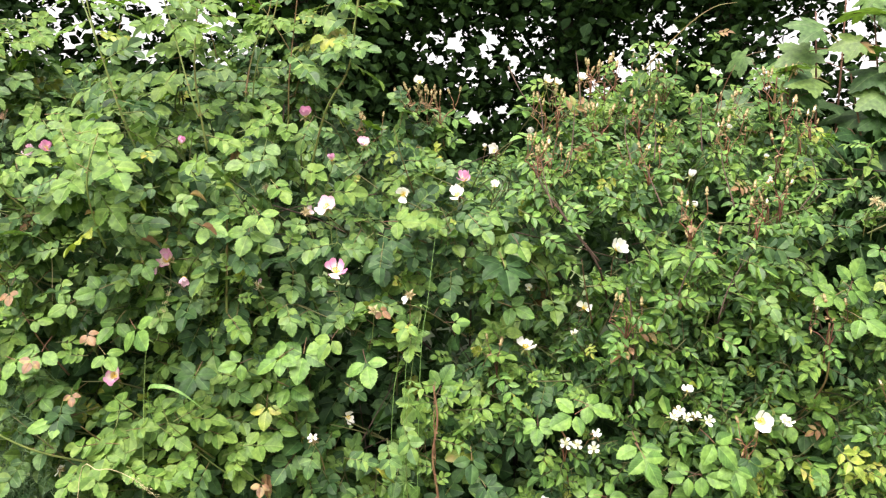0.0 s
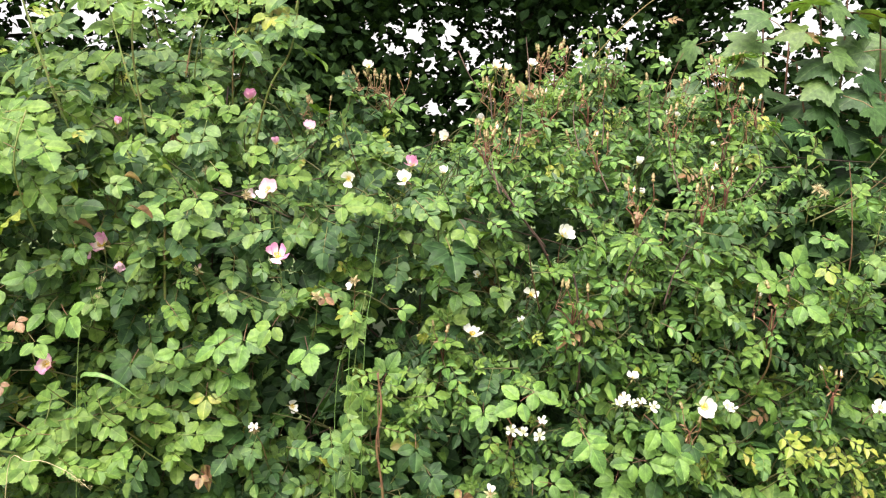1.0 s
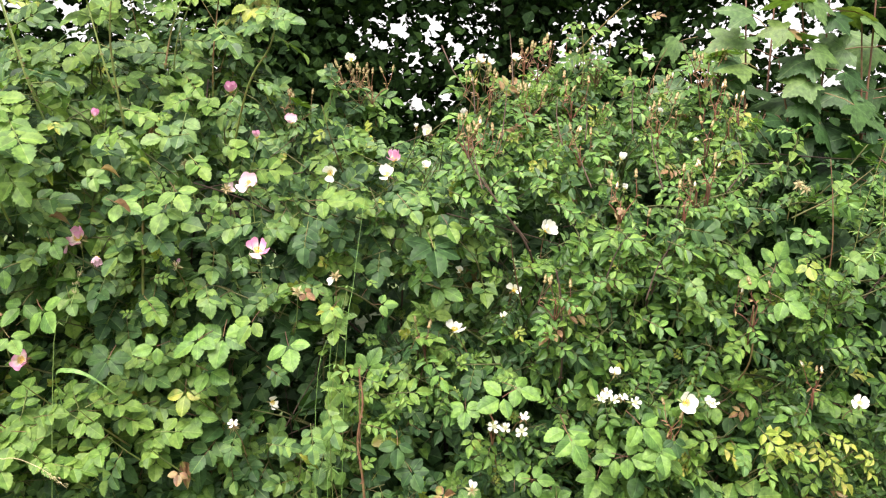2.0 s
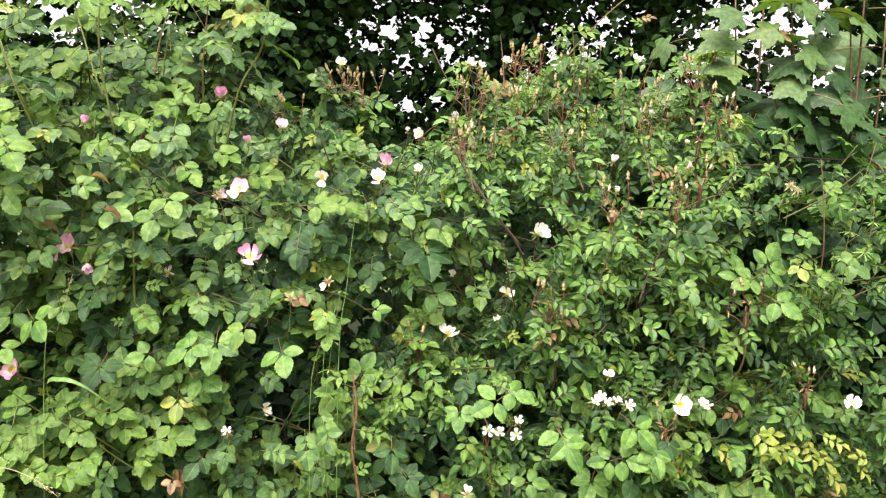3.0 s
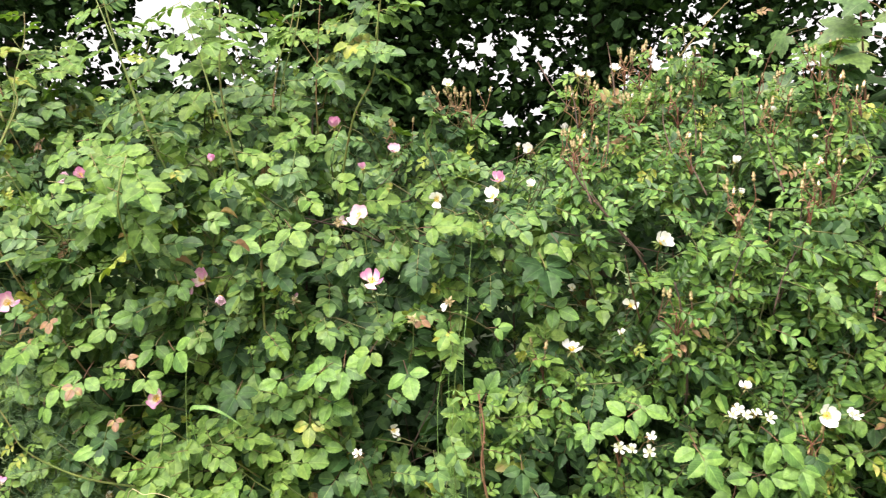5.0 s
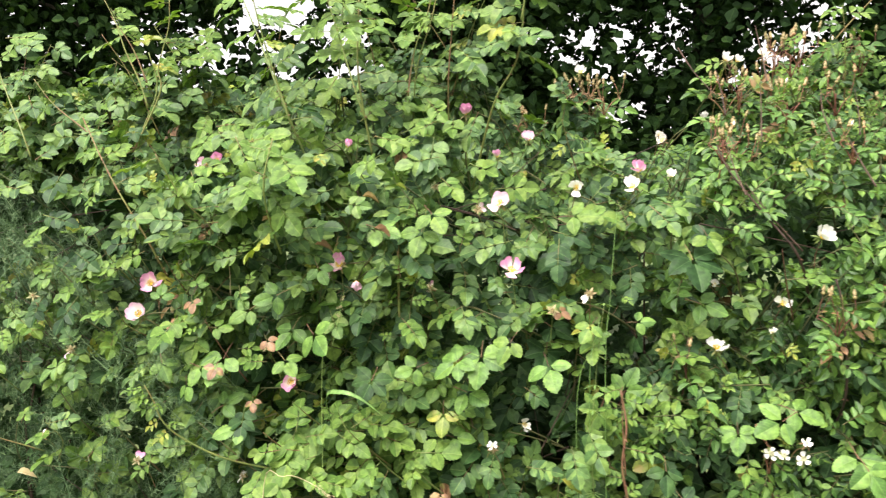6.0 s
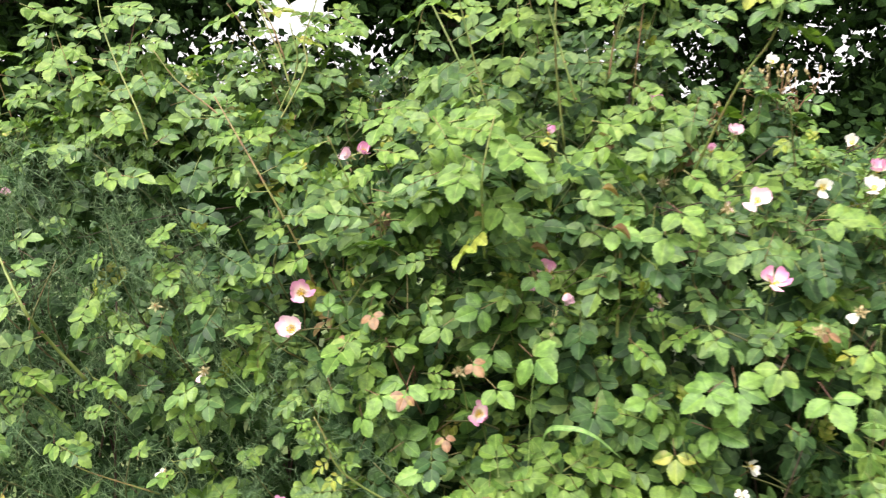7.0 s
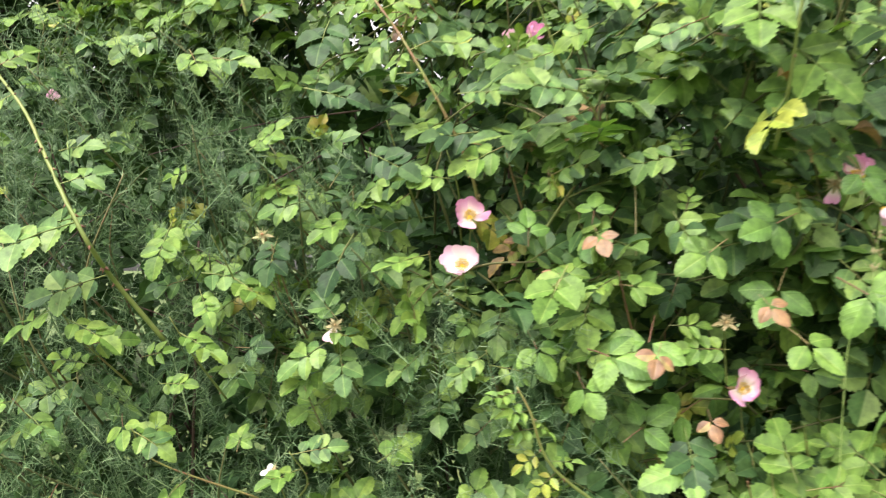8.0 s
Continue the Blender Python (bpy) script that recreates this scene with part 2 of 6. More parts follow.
def leaf_blade(length, width, n=5, teeth=0.08, fold=0.25, curl=0.25, point=0.75, fat=0.6, cols=1, dome=0.0):
    """An ovate toothed blade from (0,0,0) along y, folded on its midrib, its halves arched by dome, and curled down at the tip: vertices, faces, uv."""
    v = np.linspace(0, 1, n + 1)
    w = (v ** fat) * ((1 - v) ** point)
    w = w / w.max() * width / 2
    verts = [(0, v[i] * length, -curl * length * v[i] ** 2) for i in range(n + 1)]
    uv, faces = [(0.5, v[i]) for i in range(n + 1)], []
    rib = {i: i for i in range(n + 1)}
    for side in (-1, 1):
        inner = rib
        for c in range(1, cols + 1):
            q = c / cols
            edge = {0: 0, n: n}
            for i in range(1, n):
                jag = 1 + (teeth * (1 if i % 2 else -1) if c == cols else 0)
                shift = (0.35 / n if i % 2 else 0) * (1 - v[i]) * q
                edge[i] = len(verts)
                verts.append((side * w[i] * jag * q, (v[i] + shift + 0.06 * q * (1 - v[i])) * length * (1 + 0.02 * side), -curl * length * v[i] ** 2 + fold * w[i] * q - dome * w[i] * q * q))
                uv.append((0.5 + side * w[i] * q / width, v[i]))
            for i in range(n):
                f = [inner[i], inner[i + 1], edge[i + 1], edge[i]]
                f = [k for j, k in enumerate(f) if k not in f[:j]]
                if len(f) > 2:
                    faces.append(f if side > 0 else f[::-1])
            inner = edge
    return np.array(verts), faces, np.array(uv)


def tube(points, radii, sides=6, cap=True):
    """A tapered stem through points."""
    pts = np.asarray(points, dtype=float)
    verts, faces = [], []
    for i, p in enumerate(pts):
        d = unit(pts[min(i + 1, len(pts) - 1)] - pts[max(i - 1, 0)])
        a = unit(np.cross(d, (0.31, 0.9, 0.2) if abs(d[2]) > 0.8 else (0, 0, 1)))
        b = np.cross(d, a)
        for k in range(sides):
            t = 2 * math.pi * k / sides
            verts.append(p + radii[i] * (a * math.cos(t) + b * math.sin(t)))
    for i in range(len(pts) - 1):
        for k in range(sides):
            j = (k + 1) % sides
            faces.append([i * sides + k, i * sides + j, (i + 1) * sides + j, (i + 1) * sides + k])
    if cap:
        faces += [list(range(sides))[::-1], [(len(pts) - 1) * sides + k for k in range(sides)]]
    return np.array(verts), faces


def curve_through(knots, steps=5):
    """Smooth line through knots."""
    k = np.asarray(knots, dtype=float)
    k = np.vstack([2 * k[0] - k[1], k, 2 * k[-1] - k[-2]])
    line = []
    for i in range(1, len(k) - 2):
        for t in np.linspace(0, 1, steps, endpoint=False):
            line.append(0.5 * (2 * k[i] + (k[i + 1] - k[i - 1]) * t + (2 * k[i - 1] - 5 * k[i] + 4 * k[i + 1] - k[i + 2]) * t * t + (3 * k[i] - k[i - 1] - 3 * k[i + 1] + k[i + 2]) * t ** 3))
    line.append(k[-2])
    return np.array(line)


def rose_leaf(pairs, size, mats_slot=0, n=12, wide=0.75, fat=0.52, spread=1.0, point=0.8, fold=0.55):
    """A rose leaf: rachis with paired leaflets and one at the tip."""
    b = Build()
    gap, tip = size * 0.57, point * rng.uniform(0.78, 1.02)
    total = size * 0.55 + gap * (pairs - 1) + size * 0.35
    rachis = [(0, 0, 0), (0, total * 0.5, size * 0.05), (0, total, -size * 0.03)]
    if n > 6:
        b.add(*tube(rachis, [size * 0.03, size * 0.024, size * 0.014], 3, False), 1)
    elif n > 2:
        b.add(*tube([rachis[0], rachis[2]], [size * 0.028, size * 0.014], 3, False), 1)
    for i in range(pairs):
        y = size * 0.55 + gap * i
        open_by, lift = rng.uniform(52, 66), rng.uniform(-0.12, 0.2)
        for side in (-1, 1):
            s = size * rng.uniform(0.85, 1.05) * (0.82 + 0.18 * (i + 1) / pairs)
            v, f, uv = leaf_blade(s, s * wide * rng.uniform(0.92, 1.08), n, 0.1, rng.uniform(0.1, fold), rng.uniform(0.0, 0.32), tip, fat)
            a = math.radians(-side * (open_by + rng.normal(0, 4)) * spread)
            c, d = math.cos(a), math.sin(a)
            tilt = lift + rng.normal(0, 0.06)
            v = np.stack([v[:, 0] * c - v[:, 1] * d, v[:, 0] * d + v[:, 1] * c, v[:, 2] + tilt * np.hypot(v[:, 0], v[:, 1])], 1)
            b.add(v + (side * size * 0.03, y, 0), f, mats_slot, uv)
    s = size * rng.uniform(1.0, 1.18)
    v, f, uv = leaf_blade(s, s * wide, n, 0.1, rng.uniform(0.1, fold), rng.uniform(0.05, 0.35), tip, fat)
    b.add(v + (0, total, 0), f, mats_slot, uv)
    return b


def trifoliate(size, n=15, five=False, cols=2):
    """A bramble leaf: three (or five) broad toothed leaflets on one stalk."""
    b = Build()
    b.add(*tube([(0, 0, 0), (0, size * 0.4, size * 0.04), (0, size * 0.75, 0)], [size * 0.02] * 3, 3, False), 1)
    angles = (-70, 70, 0) if not five else (-110, 110, -58, 58, 0)
    for a in angles:
        s = size * (1.08 if a == 0 else rng.uniform(0.82, 0.95))
        v, f, uv = leaf_blade(s, s * rng.uniform(0.64, 0.74), n, 0.07, rng.uniform(0.25, 0.6), rng.uniform(0.05, 0.35), 0.8, 0.55, cols, 0.2 * cols)
        r = math.radians(-a + rng.uniform(-8, 8))
        c, d = math.cos(r), math.sin(r)
        v = np.stack([v[:, 0] * c - v[:, 1] * d, v[:, 0] * d + v[:, 1] * c, v[:, 2] + rng.uniform(-0.14, 0.12) * np.hypot(v[:, 0], v[:, 1])], 1)
        off = size * (0.2 if a == 0 else 0.08)
        b.add(v + (off * math.sin(math.radians(a)), size * 0.72 + off * math.cos(math.radians(a)), 0), f, 0, uv)
    return b


def lobed_leaf(size, lobes=5, stalk=0.8, notch=0.62, sides=5):
    """A palmate leaf with toothed lobes on a long red stalk."""
    b = Build()
    b.add(*tube([(0, -size * stalk, -size * 0.25), (0, -size * stalk * 0.4, -size * 0.04), (0, 0, 0)], [size * 0.016] * 3, 4, False), 1)
    rim = []
    reach = {0: 1.0, 1: 0.88, 2: 0.6}
    for i in range(lobes):
        k = i - lobes // 2
        a0 = math.radians(k * 56)
        r = size * reach[abs(k)] * rng.uniform(0.93, 1.05)
        for da, q in ((-27, notch), (-21, notch + 0.12), (-17, notch + 0.1), (-12, 0.86), (-8, 0.84), (-4, 0.95), (0, 1.0), (4, 0.95), (8, 0.84), (12, 0.86), (17, notch + 0.1), (21, notch + 0.12)):
            a = a0 + math.radians(da)
            rim.append((math.sin(a) * r * q, math.cos(a) * r * q + size * 0.05))
    rim.append((size * 0.12, -size * 0.10))
    rim.insert(0, (-size * 0.12, -size * 0.10))
    rim = np.array(rim)
    droop = rng.uniform(0.15, 0.4) / size
    z = lambda p: -droop * (p[:, 0] ** 2 + p[:, 1] ** 2) + 0.02 * size * np.sin(p[:, 0] / size * 9)
    inner = rim * 0.5
    verts = np.vstack([np.column_stack([rim, z(rim)]), np.column_stack([inner, z(inner) + 0.012 * size]), [[0, 0, 0]]])
    m = len(rim)
    faces = [[i + 1, i, m + i, m + i + 1] for i in range(m - 1)] + [[m + i + 1, m + i, 2 * m] for i in range(m - 1)]
    ang = np.arctan2(verts[:, 0], verts[:, 1])
    uv = np.column_stack([0.5 + 0.4 * np.sin(ang * 3.2), np.hypot(verts[:, 0], verts[:, 1]) / size])
    b.add(verts, faces, 0, uv)
    return b


def plain_leaf(size, n=3, wide=0.7):
    return Build().add(*[x for x in (lambda r: (r[0], r[1], 0, r[2]))(leaf_blade(size, size * wide, n, 0.0, 0.2, 0.2))])


def thing(name, place, label, category, group="", kind=""):
    """A top-level empty at the base of a thing."""
    e = new(name)
    e.empty_display_size = 0.05
    e.location = place
    return tagged(e, label, category, group, kind)


def part(name, me, parent, label="", at=None, kind=""):
    """One mesh under a thing that stands unturned, placed in world coordinates."""
    ob = new(name, me)
    ob.parent = parent
    m = Matrix.Identity(4) if at is None else Matrix(at)
    ob.matrix_basis = Matrix.Translation(-parent.location) @ m
    return tagged(ob, label, "", "", kind)


def sub_part(name, me, parent, m=None, label=""):
    ob = new(name, me)
    ob.parent = parent
    if m is not None:
        ob.matrix_basis = m
    return tagged(ob, label)


def matrix(place, rot, scale=1.0):
    m = np.eye(4)
    m[:3, :3] = rot * scale
    m[:3, 3] = place
    return m


def joined(name, template_list, picks, mats_list):
    """Many leaves in one mesh: picks holds (template, material slot, matrix)."""
    vs, fs, ss, us, n = [], [], [], [], 0
    for k, slot, m in picks:
        v, f, s, uv, flat, size = template_list[k]
        vs.append(v @ m[:3, :3].T + m[:3, 3])
        fs.append(flat + n)
        ss.append(np.where(s == 0, slot, len(mats_list) - 1))
        us.append(uv)
        n += len(v)
    me = bpy.data.meshes.new(name)
    verts, loops = np.concatenate(vs).astype(np.float32), np.concatenate(fs).astype(np.int32)
    sizes = np.concatenate([template_list[k][5] for k, _, _ in picks]).astype(np.int32)
    me.vertices.add(len(verts))
    me.vertices.foreach_set("co", verts.ravel())
    me.loops.add(len(loops))
    me.loops.foreach_set("vertex_index", loops)
    me.polygons.add(len(sizes))
    me.polygons.foreach_set("loop_start", np.concatenate(([0], np.cumsum(sizes)[:-1])).astype(np.int32))
    for m in mats_list:
        me.materials.append(m)
    me.polygons.foreach_set("material_index", np.concatenate(ss).astype(np.int32))
    me.polygons.foreach_set("use_smooth", np.full(len(sizes), True))
    layer = me.uv_layers.new(name="UVMap")
    layer.data.foreach_set("uv", np.concatenate(us).astype(np.float32)[loops].ravel())
    me.update(calc_edges=True)
    crease_midribs(me, np.concatenate(us))
    return me


class Species:
    """Leaf shapes of one kind, each with the materials it may wear; the last material is the stalk's."""

    def __init__(self, name, builds, mats, stalk, plain=None):
        self.name, self.mats, self.stalk = name, mats, stalk
        self.t, self.meshes = [], {}
        self.builds = builds
        for b in plain or builds:
            v, f, s, uv = b.template()
            self.t.append((v, f, s, uv, np.concatenate([np.array(k) for k in f]), np.array([len(k) for k in f])))

    def mesh(self, k, slot):
        if (k, slot) not in self.meshes:
            v, f, s, uv = self.builds[k].template()
            self.meshes[k, slot] = make_mesh(self.name, v, f, [self.mats[slot], self.stalk], np.where(s == 0, 0, 1), uv)
        return self.meshes[k, slot]

    def leaf(self, parent, pick, name="leaf", label=""):
        k, slot, m = pick
        return part(name, self.mesh(k, slot), parent, label, m.tolist())

    def rest(self, parent, picks, name="foliage", label=""):
        if picks:
            part(name, joined(name, self.t, picks, self.mats + [self.stalk]), parent, label, None, "stuff")


# ---- shape of the hedge ----
TOP_X = [-4.6, -2.4, -1.7, -1.1, -0.6, -0.25, 0.05, 0.3, 0.6, 1.0, 1.2, 1.5, 3.9]
TOP_Z = [1.7, 1.92, 2.0, 2.06, 2.10, 2.0, 1.84, 1.92, 2.02, 1.97, 1.74, 1.70, 1.5]


def top_of(x):
    return float(np.interp(x, TOP_X, TOP_Z))


def front_of(x, z):
    """Where the face of the hedge stands at x and height z."""
    wave = 0.05 * math.sin(3.1 * x + 1.0) * math.cos(4.3 * z) + 0.04 * math.sin(7.3 * x + 5 * z)
    back = 0.85 * max(0.0, z - 1.62) + (0.12 if z < 1.1 else 0.0) * (1.1 - z)
    dip = 0.25 * math.exp(-((x - 0.08) / 0.22) ** 2) * max(0.0, min(1.0, (z - 1.6) / 0.25))
    swell = 0.2 * math.exp(-((x + 0.8) / 0.28) ** 2 - ((z - 1.74) / 0.15) ** 2)
    return 2.03 + wave + back + dip - swell


HOLLOWS = [(1.13, 1.56, 0.25, 0.12), (-0.10, 1.20, 0.13, 0.08), (0.12, 0.98, 0.12, 0.06), (-0.38, 1.38, 0.10, 0.06), (-0.99, 0.97, 0.12, 0.07),
           (-1.44, 1.33, 0.12, 0.08), (-1.81, 1.29, 0.10, 0.09), (-0.37, 1.41, 0.08, 0.06), (0.08, 1.9, 0.16, 0.10),
           (0.95, 1.50, 0.08, 0.050), (0.44, 1.50, 0.06, 0.050), (0.58, 1.55, 0.06, 0.045), (1.06, 1.68, 0.10, 0.060), (0.31, 1.31, 0.06, 0.060)]


def in_hollow(x, z):
    return any(((x - u) / w) ** 2 + ((z - v) / h) ** 2 < 1 for u, v, w, h in HOLLOWS)


def noise3(p, s):
    return noise.noise(Vector((p[0] * s, p[1] * s, p[2] * s)))


# ---- ground ----
def ground():
    b = Build()
    xs = [-2500, -300, -60, -20] + [x * 0.5 for x in range(-24, 25)] + [20, 60, 300, 2500]
    ys = [-2500, -300, -60, -20, -8] + [y * 0.4 for y in range(-10, 30)] + [20, 60, 300, 2500]
    verts = []
    for y in ys:
        for x in xs:
            bank = 0.18 * math.exp(-((y - 2.9) / 0.9) ** 2)
            near = abs(x) < 13 and -5 < y < 13
            verts.append((x, y, bank + (0.025 * noise3((x, y, 0), 1.3) if near else 0)))
    w = len(xs)
    faces = [[j * w + i, j * w + i + 1, (j + 1) * w + i + 1, (j + 1) * w + i] for j in range(len(ys) - 1) for i in range(w - 1)]
    b.add(verts, faces)
    tagged(new("ground", b.mesh("ground", [EARTH])), "grassy verge and rough ground under the hedge", "ground", kind="structure")


ground()

# ---- leaf kinds ----
ROSE_SIZES = ((2, 0.046), (3, 0.042), (2, 0.044), (2, 0.050), (3, 0.040), (2, 0.040), (3, 0.047), (2, 0.036))
FIELD_SIZES = ((2, 0.042), (2, 0.037), (3, 0.037), (2, 0.046), (3, 0.035), (2, 0.032))
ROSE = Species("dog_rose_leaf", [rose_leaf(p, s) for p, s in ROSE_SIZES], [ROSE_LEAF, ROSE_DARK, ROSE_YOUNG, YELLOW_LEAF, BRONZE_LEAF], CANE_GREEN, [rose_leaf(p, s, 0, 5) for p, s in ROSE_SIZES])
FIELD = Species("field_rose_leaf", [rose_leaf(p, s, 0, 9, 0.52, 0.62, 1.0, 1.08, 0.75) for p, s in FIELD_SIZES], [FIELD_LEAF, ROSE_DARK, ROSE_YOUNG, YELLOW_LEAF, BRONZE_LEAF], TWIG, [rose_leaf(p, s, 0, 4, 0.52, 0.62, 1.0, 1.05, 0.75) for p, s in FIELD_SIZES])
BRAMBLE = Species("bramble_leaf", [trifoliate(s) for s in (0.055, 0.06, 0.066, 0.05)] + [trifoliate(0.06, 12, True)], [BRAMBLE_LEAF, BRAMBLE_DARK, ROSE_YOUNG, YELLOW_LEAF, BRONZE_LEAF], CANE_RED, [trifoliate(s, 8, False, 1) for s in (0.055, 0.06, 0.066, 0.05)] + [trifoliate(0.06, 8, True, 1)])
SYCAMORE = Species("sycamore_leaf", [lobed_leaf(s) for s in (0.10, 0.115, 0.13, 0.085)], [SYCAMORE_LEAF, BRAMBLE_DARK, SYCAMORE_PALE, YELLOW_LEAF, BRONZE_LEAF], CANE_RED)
HAWTHORN = Species("hawthorn_leaf", [lobed_leaf(s, 3, 0.4, 0.45) for s in (0.028, 0.034, 0.03)], [FIELD_LEAF, ROSE_DARK, ROSE_YOUNG, YELLOW_LEAF, BRONZE_LEAF], TWIG)
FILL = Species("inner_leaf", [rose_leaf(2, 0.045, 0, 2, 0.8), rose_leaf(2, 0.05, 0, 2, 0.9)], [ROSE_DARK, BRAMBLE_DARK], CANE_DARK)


def leaf_pose(p, out, spread=0.55, size=1.0, droop=0.3):
    """A leaf at p that faces the open light: outwards and up, with chance."""
    nrm = unit(np.array([0.25 * out[0], -0.72, 0.69]) + rng.normal(0, spread * 0.8, 3))
    way = unit(np.array([out[0], out[1] - 0.3, out[2] - droop]) + rng.normal(0, 0.55, 3))
    return matrix(p, turned(nrm, way), size)


def choose(weights):
    return int(rng.choice(len(weights), p=np.array(weights) / sum(weights)))


def shoot(species, base, tip, leaves, weights, size=1.0, droop=0.3, spread=0.5):
    """Leaves set alternately along a twig from base to tip, younger towards the tip; gives their picks and the twig's line."""
    base, tip = np.array(base), np.array(tip)
    bend = (base + tip) / 2 + (0, -0.02, 0.05 * np.linalg.norm(tip - base)) + rng.normal(0, 0.012, 3)
    line = curve_through([base, bend, tip], 4)
    picks = []
    for i in range(leaves):
        t = (i + 0.6) / leaves
        q = t * (len(line) - 1)
        a = int(min(q, len(line) - 2))
        p = line[a] + (line[a + 1] - line[a]) * (q - a)
        d = unit(line[a + 1] - line[a])
        side = unit(np.cross(d, (0.2, -0.7, 0.7)))
        out = unit(side * (1 if i % 2 else -1) + d * 0.6)
        w = list(weights)
        if t > 0.7:
            w[2] += 0.25 if species is ROSE else 0.08
        picks.append((int(rng.integers(len(species.t))), choose(w), leaf_pose(p, out, spread, size * rng.uniform(0.8, 1.12) * (1.05 - 0.3 * t), droop)))
    return picks, line


def cane(parent, knots, r0, r1, mat, thorns=0, name="cane", label=""):
    line = curve_through(knots, 6)
    wide = 0.75 if r0 < 0.02 else 1.0
    r0, r1 = r0 * wide, r1 * wide
    b = Build().add(*tube(line, np.linspace(r0, r1, len(line)), 7))
    for _ in range(thorns):
        i = int(rng.integers(1, len(line) - 1))
        d = unit(line[i + 1] - line[i])
        o = unit(np.cross(d, rng.normal(0, 1, 3)))
        r = r0 + (r1 - r0) * i / len(line)
        p = line[i] + o * r * 0.7
        b.add(*tube([p, p + o * r * 2.0 - d * r * 1.1], [r * 0.8, r * 0.08], 4), 1)
    return part(name, b.mesh(name, [mat, CANE_RED]), parent, label)


PARTS_EACH = 300


def leafy_bush(parent, species, area, shoots, weights, density=None, size=1.0, deep=0.085, per=(4, 7), parts=PARTS_EACH, twig_mat=None, reach=(0.14, 0.30), droop=0.3):
    """Fills part of the hedge's face with leafy shoots; the foremost leaves are parts, the rest one mass."""
    x0, x1, z0, z1 = area
    picks, twigs = [], Build()
    for _ in range(shoots):
        for _try in range(30):
            x, z = rng.uniform(x0, x1), rng.uniform(z0, z1)
            mid, half = (x0 + x1) / 2, (x1 - x0) / 2
            edge = 1 - max(0, abs(x - mid) / half - 0.7) / 0.3 * 0.7
            if noise3((x, 0.0, z), 6.0) + 0.5 * noise3((x, 5.0, z), 15.0) < -0.06 and rng.uniform() < 0.85:
                continue
            if in_hollow(x, z) and rng.uniform() < 0.93:
                continue
            if z < top_of(x) + rng.uniform(-0.05, 0.06) and rng.uniform() < edge * (density(x, z) if density else 1):
                break
        y = front_of(x, z) - 0.03 + min(0.5, rng.exponential(deep))
        tip = np.array([x, y, z])
        long = rng.uniform(*reach)
        base = tip + unit((rng.normal(0, 0.6), 0.9, -0.75 + rng.normal(0, 0.3))) * long
        own = list(weights)
        if species is FIELD and z > 1.6:
            own[4] += 0.012
        # Dark leaves become likelier the lower the shoot stands, from 1.4 down.
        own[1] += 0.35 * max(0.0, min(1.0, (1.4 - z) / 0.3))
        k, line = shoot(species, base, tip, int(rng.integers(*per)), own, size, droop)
        picks += k
        if rng.uniform() < 0.3:
            for _k in range(4):
                out = unit(rng.normal(0, 0.7, 3) + (0, -0.3, 0.6))
                nrm = unit(rng.normal(0, 0.6, 3) + (0, -0.6, 0.4))
                picks.append((int(rng.integers(len(species.t))), 2 if rng.uniform() < 0.8 else 3, matrix(line[-1], turned(nrm, out), rng.uniform(0.32, 0.5) * size)))
        twigs.add(*tube(line, np.linspace(0.0026, 0.0012, len(line)), 4, False))
    picks = [k for k in picks if not crowds(k[2])]
    depth = [m[1, 3] - front_of(m[0, 3], m[2, 3]) + (0.5 if m[2, 3] < 0.85 else 0) for _, _, m in picks]
    order = np.argsort(depth)
    for i in order[:parts]:
        species.leaf(parent, picks[i])
    species.rest(parent, [picks[i] for i in order[parts:]])
    part("twig_mass", twigs.mesh("twig_mass", [twig_mat or TWIG]), parent, "", None, "stuff")
    return picks


# dog rose flowers: place, kind, facing, size, petal lift
DOG_ROSES = [((-0.664, 1.97, 1.48), "pink", (0, -0.8, 0.55), 1.0, 32), ((-0.628, 1.98, 1.44), "pale", (0.4, -0.7, -0.5), 0.75, 50), ((-0.247, 1.92, 1.458), "pink", (0.05, -0.72, 0.7), 1.05, 38), ((-0.807, 2.0, 1.193), "pink", (0.2, -0.95, 0.25), 0.98, 20), ((-0.27, 1.93, 1.61), "pale", (-0.1, -0.9, 0.4), 0.95, 25), ((0.058, 2.21, 1.69), "pink", (0, -0.45, 0.9), 0.95, 42), ((0.042, 2.19, 1.65), "white", (0, -0.8, 0.5), 0.9, 30), ((-1.191, 2.03, 1.443), "pink", (0.2, -0.8, 0.5), 1.0, 26), ((-1.196, 1.98, 1.368), "pale", (0.05, -0.9, 0.4), 1.12, 24), ((-1.1, 2.25, 1.775), "pink", (0.3, -0.8, 0.3), 0.85, 36), ((-1.135, 2.25, 1.768), "pale", (-0.4, -0.8, 0.3), 0.85, 34)]
DOG_ROSES += [((-0.655, 2.04, 1.77), "pink", (0.2, -0.5, 0.8), 0.62, 62), ((-0.397, 2.34, 1.882), "pink", (0.1, -0.55, 0.8), 0.95, 40), ((-0.222, 2.29, 1.795), "pale", (0.1, -0.6, 0.7), 0.85, 42), ((-0.298, 2.19, 1.742), "pink", (0, -0.6, 0.7), 0.6, 60), ((-2.0, 2.19, 1.692), "pale", (0.3, -0.8, 0.3), 0.62, 48)]
